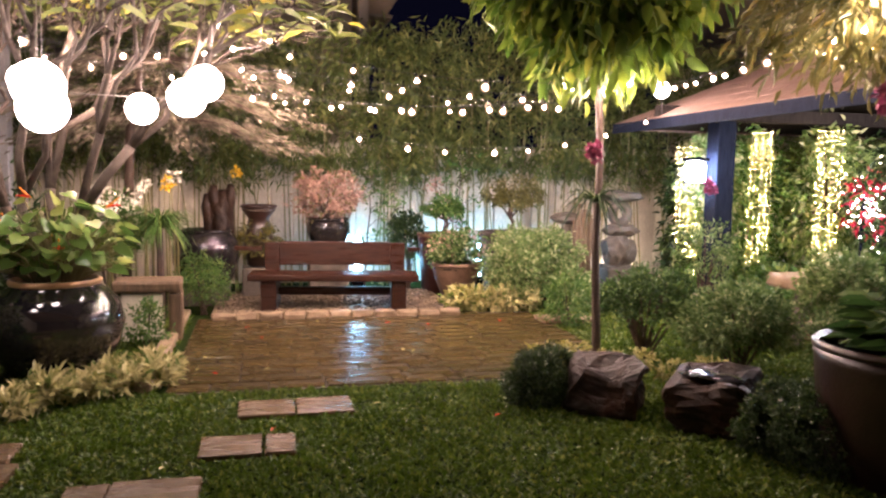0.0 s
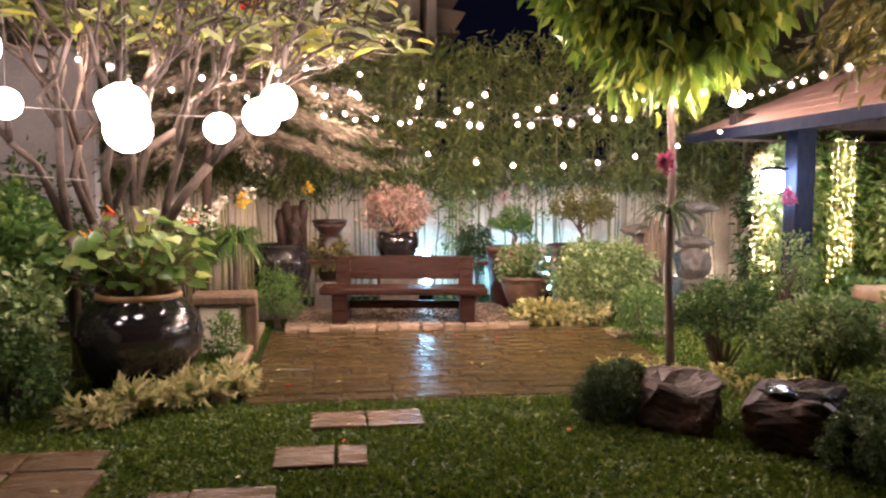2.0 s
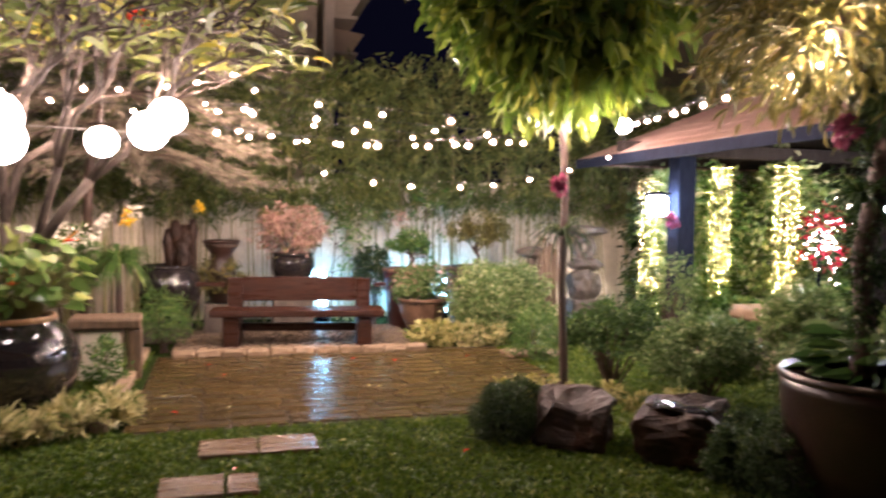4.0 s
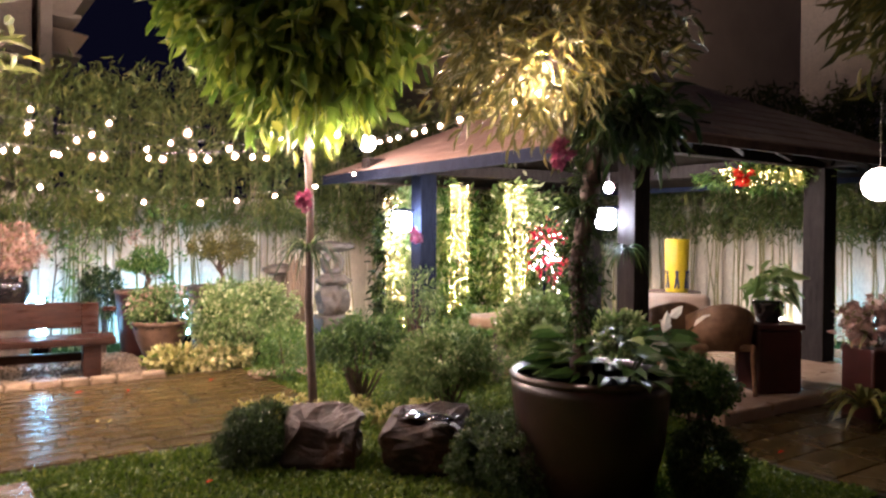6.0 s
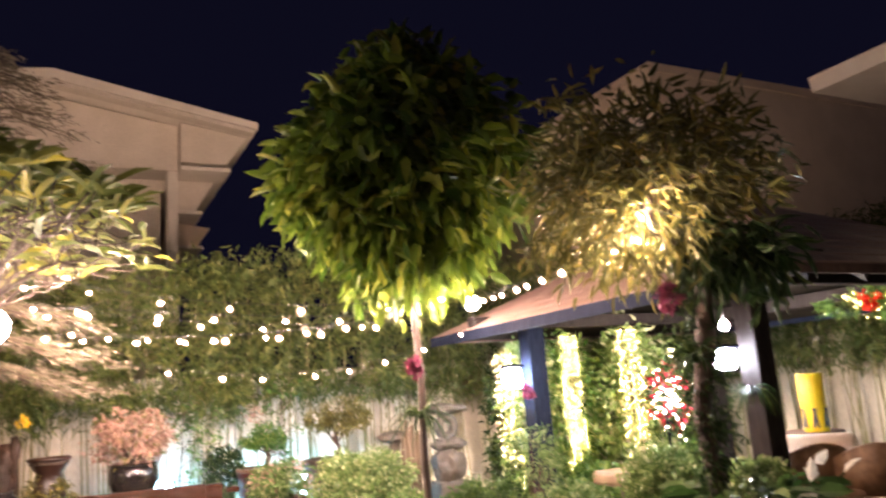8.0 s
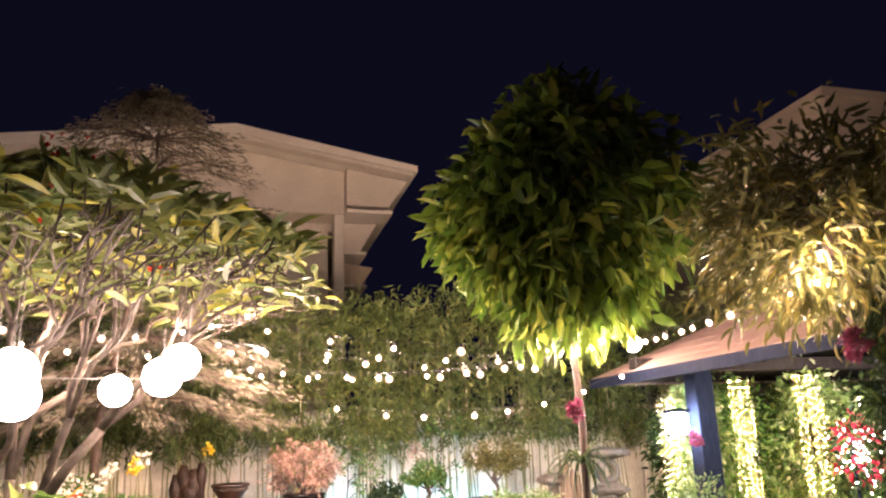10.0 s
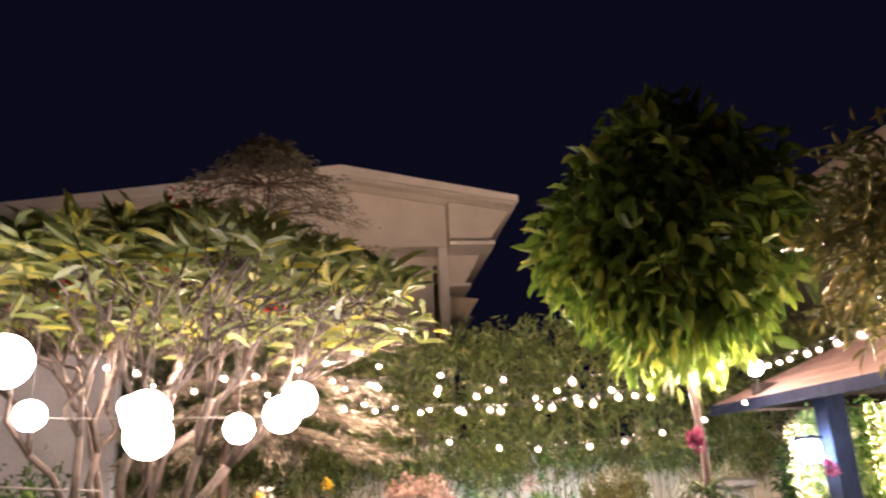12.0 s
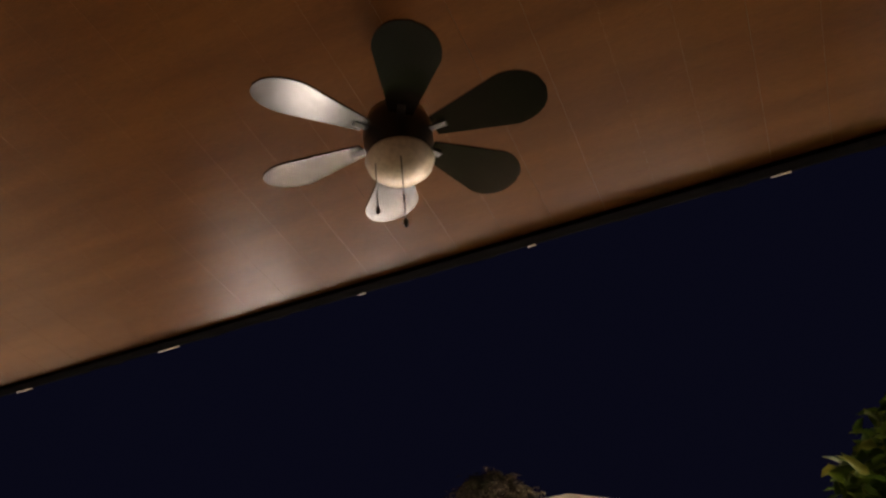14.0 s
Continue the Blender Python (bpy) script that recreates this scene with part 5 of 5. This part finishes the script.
for x in (-0.13, 0.13):
    part("leg", block(0.06, 0.1, 0.565, x, 0, 0, 0.01), STONE, tab)


def boulder(x, y, w, d, h, label, seed, rz, wet=False):
    """A roughly squared boulder with an uneven top."""
    t = thing("boulder", x, y, 0, label, "boulder", "boulders at the lawn's edge", rz)
    bm = block(w, d, h, 0, 0, 0, 0.05, 2)
    bmesh.ops.subdivide_edges(bm, edges=bm.edges[:], cuts=4, use_grid_fill=True)
    for v in bm.verts:
        q = v.co * 3.2 + Vector((seed, seed, 0))
        v.co += Vector((noise.noise(q), noise.noise(q + Vector((9, 0, 0))), 0.7 * noise.noise(q + Vector((0, 9, 0))))) * 0.12
        v.co += Vector((noise.noise(q * 4), noise.noise(q * 4 + Vector((5, 0, 0))), 0.5 * noise.noise(q * 4 + Vector((0, 5, 0))))) * 0.036
        if v.co.z > h * 0.8 and abs(v.co.x) < w * 0.3 and abs(v.co.y) < d * 0.28:
            v.co.z -= 0.03
    part("rock", bm, ROCK, t)
    if wet:
        part("rain_water", ball(w * 0.36, d * 0.3, 0.012, 0.02, 0, h - 0.005, 3, 0.5, seed), BLACKGLAZE, t, "dark standing rainwater", True)


boulder(2.25, 4.57, 0.48, 0.4, 0.3, "wet brown squared boulder at the lawn's edge", 2, -33)
boulder(2.74, 4.1, 0.54, 0.46, 0.34, "wet dark squared boulder with a glossy pooled top", 5, -38, True)
pl = thing("plant_pot", 4.55, 7.0, 0, "small black plastic plant pot in the grass", "pot")
raw("body", lathe([(0.1, 0), (0.11, 0.01), (0.14, 0.26), (0.15, 0.28)], 20), PLASTIC, pl, "", True)
shrub("silver_shrub", 4.75, 7.4, 0.78, (0.33, 0.3, 0.3), L_SILVER, "loose silvery shrub at the foot of the light strands", 70, 18, 0.06, 0.02, 120, stems=9)
for i, (bx, by, z, rad, lf) in enumerate(((5.6, 9.2, 0.9, (0.25, 0.3, 1.0), L_DARK), (6.2, 8.75, 1.1, (0.6, 0.3, 1.1), L_MID), (7.05, 8.25, 1.2, (0.55, 0.35, 1.1), L_PALE), (5.65, 8.75, 1.3, (0.3, 0.25, 0.9), L_PALE), (6.0, 8.6, 0.35, (0.5, 0.3, 0.35), L_MID),
                                          (7.6, 8.2, 0.6, (0.5, 0.4, 0.6), L_MID), (8.3, 8.6, 1.1, (0.6, 0.5, 1.1), L_DARK), (5.6, 7.2, 0.3, (0.3, 0.3, 0.25), L_MID))):
    shrub("climber", bx, by, z, rad, lf, "leafy climbing plant lit by the fairy lights", 150, 20, 0.13, 0.045, 130 + i, True, 3, droop=0.6)

# anthurium in the huge pot
ant = thing("anthurium", -1.5, 6.03, 0.7, "anthurium with large heart-shaped leaves and red spathes in the black pot", "anthurium")
rng = np.random.RandomState(17)
stems, pos, axis, fpos, faxis = [], [], [], [], []
for i in range(230):
    a, r = rng.uniform(0, 6.28), rng.uniform(0.1, 0.46)
    h = rng.uniform(0.12, 0.62) * (1.15 - r)
    e = np.array([math.cos(a) * r * 1.1, math.sin(a) * r, h + 0.04])
    stems.append(tube([(e[0] * 0.3, e[1] * 0.3, 0), (e[0] * 0.6, e[1] * 0.6, e[2] * 0.7), e], 0.006, 5))
    if i % 34 == 0:
        fpos.append(e + [0, 0, 0.1])
        faxis.append((math.cos(a), math.sin(a), 0.3))
    else:
        pos.append(e)
        axis.append((math.cos(a), math.sin(a), -0.35 + rng.normal(0, 0.25)))
tagged(raw("stalkwork", join(*stems), BAMBOO, ant), kind="stuff")
raw("leaves", leaves(np.array(pos), np.array(axis), 0.125, 0.118, rng, 2, 1.4), L_ARUM, ant, "glossy heart-shaped leaves", True)
for p, d in zip(fpos, faxis):
    raw("spathe", leaves(np.array([p]), np.array([d]), 0.14, 0.08, rng, True, 1.4), F_RED, ant, "red flower spathe")
for p, d in zip(fpos, faxis):
    raw("spadix", tube([p, p + np.array(d) * 0.1 + [0, 0, 0.05]], [0.008, 0.004], 5), F_ORANGE, ant)
arum = thing("peace_lily", 3.3, 3.05, 0.69, "white-flowered leafy plant at the foot of the potted tree", "plant")
pos = np.array([(0.34 * math.cos(i * 2.4) * rng.uniform(0.6, 1.1), 0.34 * math.sin(i * 2.4) * rng.uniform(0.6, 1.1), rng.uniform(0.02, 0.26)) for i in range(120)])
raw("leaves", leaves(pos, pos * [2, 2, 0.3], 0.18, 0.075, rng, True, 1.0), L_CLIP, arum)
pos = np.array([(0.1, -0.3, 0.28), (0.22, -0.2, 0.3), (0.34, -0.32, 0.3), (-0.02, -0.3, 0.2), (0.4, -0.1, 0.33), (0.0, -0.36, 0.1)])
for p in pos:
    raw("stalk", tube([(p[0] * 0.4, p[1] * 0.4, -0.02), (p[0] * 0.7, p[1] * 0.7, p[2] * 0.6), p], 0.005, 5), L_DARK, arum)
    raw("flower", leaves(p[None], np.array([(0.2, -0.5, 0.6)]) + rng.normal(0, 0.3, (1, 3)), 0.11, 0.07, rng, True, 0.3), F_WHITE, arum, "white flower spathe")

# ---- inside the pavilion ----
wreath = thing("poinsettia_garland", 6.78, 7.35, 0.9, "red poinsettias set with small white lights", "garland")
tagged(raw("petals", crown((0, 0, 0.4), (0.2, 0.2, 0.42), 20, 8, 0.12, 0.05, 201, True)[0], F_CRIMSON, wreath), kind="stuff")
raw("leaves", crown((0, 0, 0.4), (0.2, 0.2, 0.42), 20, 8, 0.12, 0.05, 202, True)[0], L_DARK, wreath)
rng = np.random.RandomState(6)
tagged(raw("lights", join(*[(bv * 0.0085 + rng.normal(0, 1, 3) * [0.13, 0.13, 0.24] + [-0.12, -0.15, 0.4], bf) for i in range(80)]), PINKLIGHT, wreath), kind="stuff")
raw("stand", tube([(0, 0.05, -0.78), (0, 0.05, 0.5)], 0.02, 6), POSTPAINT, wreath)
gar = thing("light_garland", 8.05, 5.0, 2.2, "green garland with warm fairy lights and red bows along the beam", "garland", rz=-56)
raw("greenery", crown((-0.1, 0, 0.0), (0.7, 0.1, 0.1), 70, 16, 0.1, 0.02, 203)[0], L_MID, gar)
tagged(raw("lights", join(*[(bv * rng.uniform(0.0035, 0.006) + np.array([rng.uniform(-0.55, 0.58), rng.normal(0, 0.07), rng.normal(0.0, 0.07)]), bf) for i in range(190)]), GARLANDLIGHT, gar), kind="stuff")
raw("bow", crown((-0.3, -0.1, 0), (0.07, 0.05, 0.06), 8, 6, 0.1, 0.06, 204, True)[0], F_RED, gar)


def armchair(x, y, rz, label):
    c = thing("rattan_chair", x, y, DZ, label, "chair", "rattan chairs in the pavilion", rz)
    for sx in (-0.24, 0.24):
        for sy in (-0.22, 0.24):
            raw("leg", tube([(sx * 1.1, sy * 1.1, 0), (sx, sy, 0.4)], 0.018, 7), RATTAN, c)
    part("seat", block(0.54, 0.52, 0.07, 0, 0, 0.38, 0.025), RATTAN, c)
    v, f, n = [], [], 22
    for k in range(n + 1):
        a = math.pi * (-0.12 + 1.24 * k / n)
        h = 0.62 + 0.16 * max(0, math.sin(a)) ** 1.5
        for r, z in ((0.29, 0.4), (0.32, h), (0.295, h + 0.012), (0.265, 0.4)):
            v.append((math.cos(a) * r, math.sin(a) * r, z))
    for k in range(n):
        for j in range(4):
            f.append((k * 4 + j, k * 4 + (j + 1) % 4, k * 4 + 4 + (j + 1) % 4, k * 4 + 4 + j))
    raw("backrest", (np.array(v), f), RATTAN, c, "woven curved back", True)
    raw("arm_rim", tube([tuple((np.array(v[k * 4 + 1]) + np.array(v[k * 4 + 2])) / 2) for k in range(n + 1)], 0.016, 6), RATTAN, c)


armchair(5.93, 4.2, 140, "brown woven rattan armchair with a curved back")
armchair(5.72, 4.6, 150, "brown woven rattan armchair drawn up to the table")
sofa = thing("cushioned_chair", 6.12, 4.82, DZ, "pale cushioned wicker chair at the pavilion table", "chair", rz=128)
part("back_cushion", block(0.66, 0.14, 0.5, 0, 0.24, 0.34, 0.06, 3), CLOTH, sofa)
part("seat_cushion", block(0.58, 0.44, 0.1, 0, -0.08, 0.345, 0.04, 3), CLOTH, sofa)
part("frame", block(0.62, 0.6, 0.34, 0, 0, 0, 0.03), RATTAN, sofa)
tbl = thing("side_table", 6.75, 5.35, DZ, "dark round table carrying the yellow lantern", "table")
raw("top", lathe([(0.3, 0.74), (0.31, 0.75), (0.31, 0.78), (0.3, 0.79)], 28), BEAMWOOD, tbl)
raw("leg", tube([(0, 0, 0), (0, 0, 0.74)], 0.045, 10), BEAMWOOD, tbl)
drum = thing("yellow_lantern", 6.68, 5.22, DZ + 0.79, "yellow cylinder lantern with dark bars printed round its lower half", "lantern")
raw("shade", lathe([(0.11, 0), (0.115, 0.01), (0.125, 0.55), (0.12, 0.56)], 24), YELLOW, drum, "", True)
for i in range(14):
    a = i * 2 * math.pi / 14
    b = part("bar", block(0.022, 0.006, 0.19, 0, 0, 0.04, 0.0), DARKPRINT, drum)
    b.matrix_basis = pose(math.cos(a) * 0.12, math.sin(a) * 0.12, 0, 0, (-1) ** i * 9, math.degrees(a) + 90)
raw("handle", tube([(-0.1, 0, 0.55), (-0.07, 0, 0.61), (0, 0, 0.63), (0.07, 0, 0.61), (0.1, 0, 0.55)], 0.004, 6), DARKPRINT, drum)
pt = thing("square_planter", 6.34, 3.94, DZ, "tall dark maroon square planter on the deck", "planter", rz=-30)
part("body", block(0.4, 0.4, 0.56, 0, 0, 0, 0.02), MAROON, pt)
part("rim", block(0.44, 0.44, 0.05, 0, 0, 0.561, 0.012), MAROON, pt)
pp = thing("pot_plant", 6.33, 3.95, DZ + 0.61, "broad-leaved plant in a small black pot standing on the planter", "plant")
raw("pot", lathe([(0.09, 0), (0.1, 0.01), (0.14, 0.16), (0.145, 0.2)], 20), BLACKGLAZE, pp, "", True)
rng = np.random.RandomState(77)
pos = rng.normal(0, 0.08, (46, 3)) * [1, 1, 1.1] + [0, 0, 0.36]
raw("leaves", leaves(pos, np.stack([rng.normal(size=46), rng.normal(size=46), rng.normal(-0.1, 0.4, 46)], 1), 0.26, 0.075, rng, True, 1.0), L_PALE, pp)
pt2 = thing("square_planter", 6.56, 3.08, 0, "dark maroon square planter with a pink-leaved bush", "planter", rz=-30)
part("body", block(0.42, 0.42, 0.6, 0, 0, 0, 0.02), MAROON, pt2)
shrub("pink_bush", 6.56, 3.08, 0.8, (0.3, 0.28, 0.22), L_PINK, "pinkish leafy bush in the maroon planter", 60, 16, 0.08, 0.045, 210, True, 3, bare=0.55)
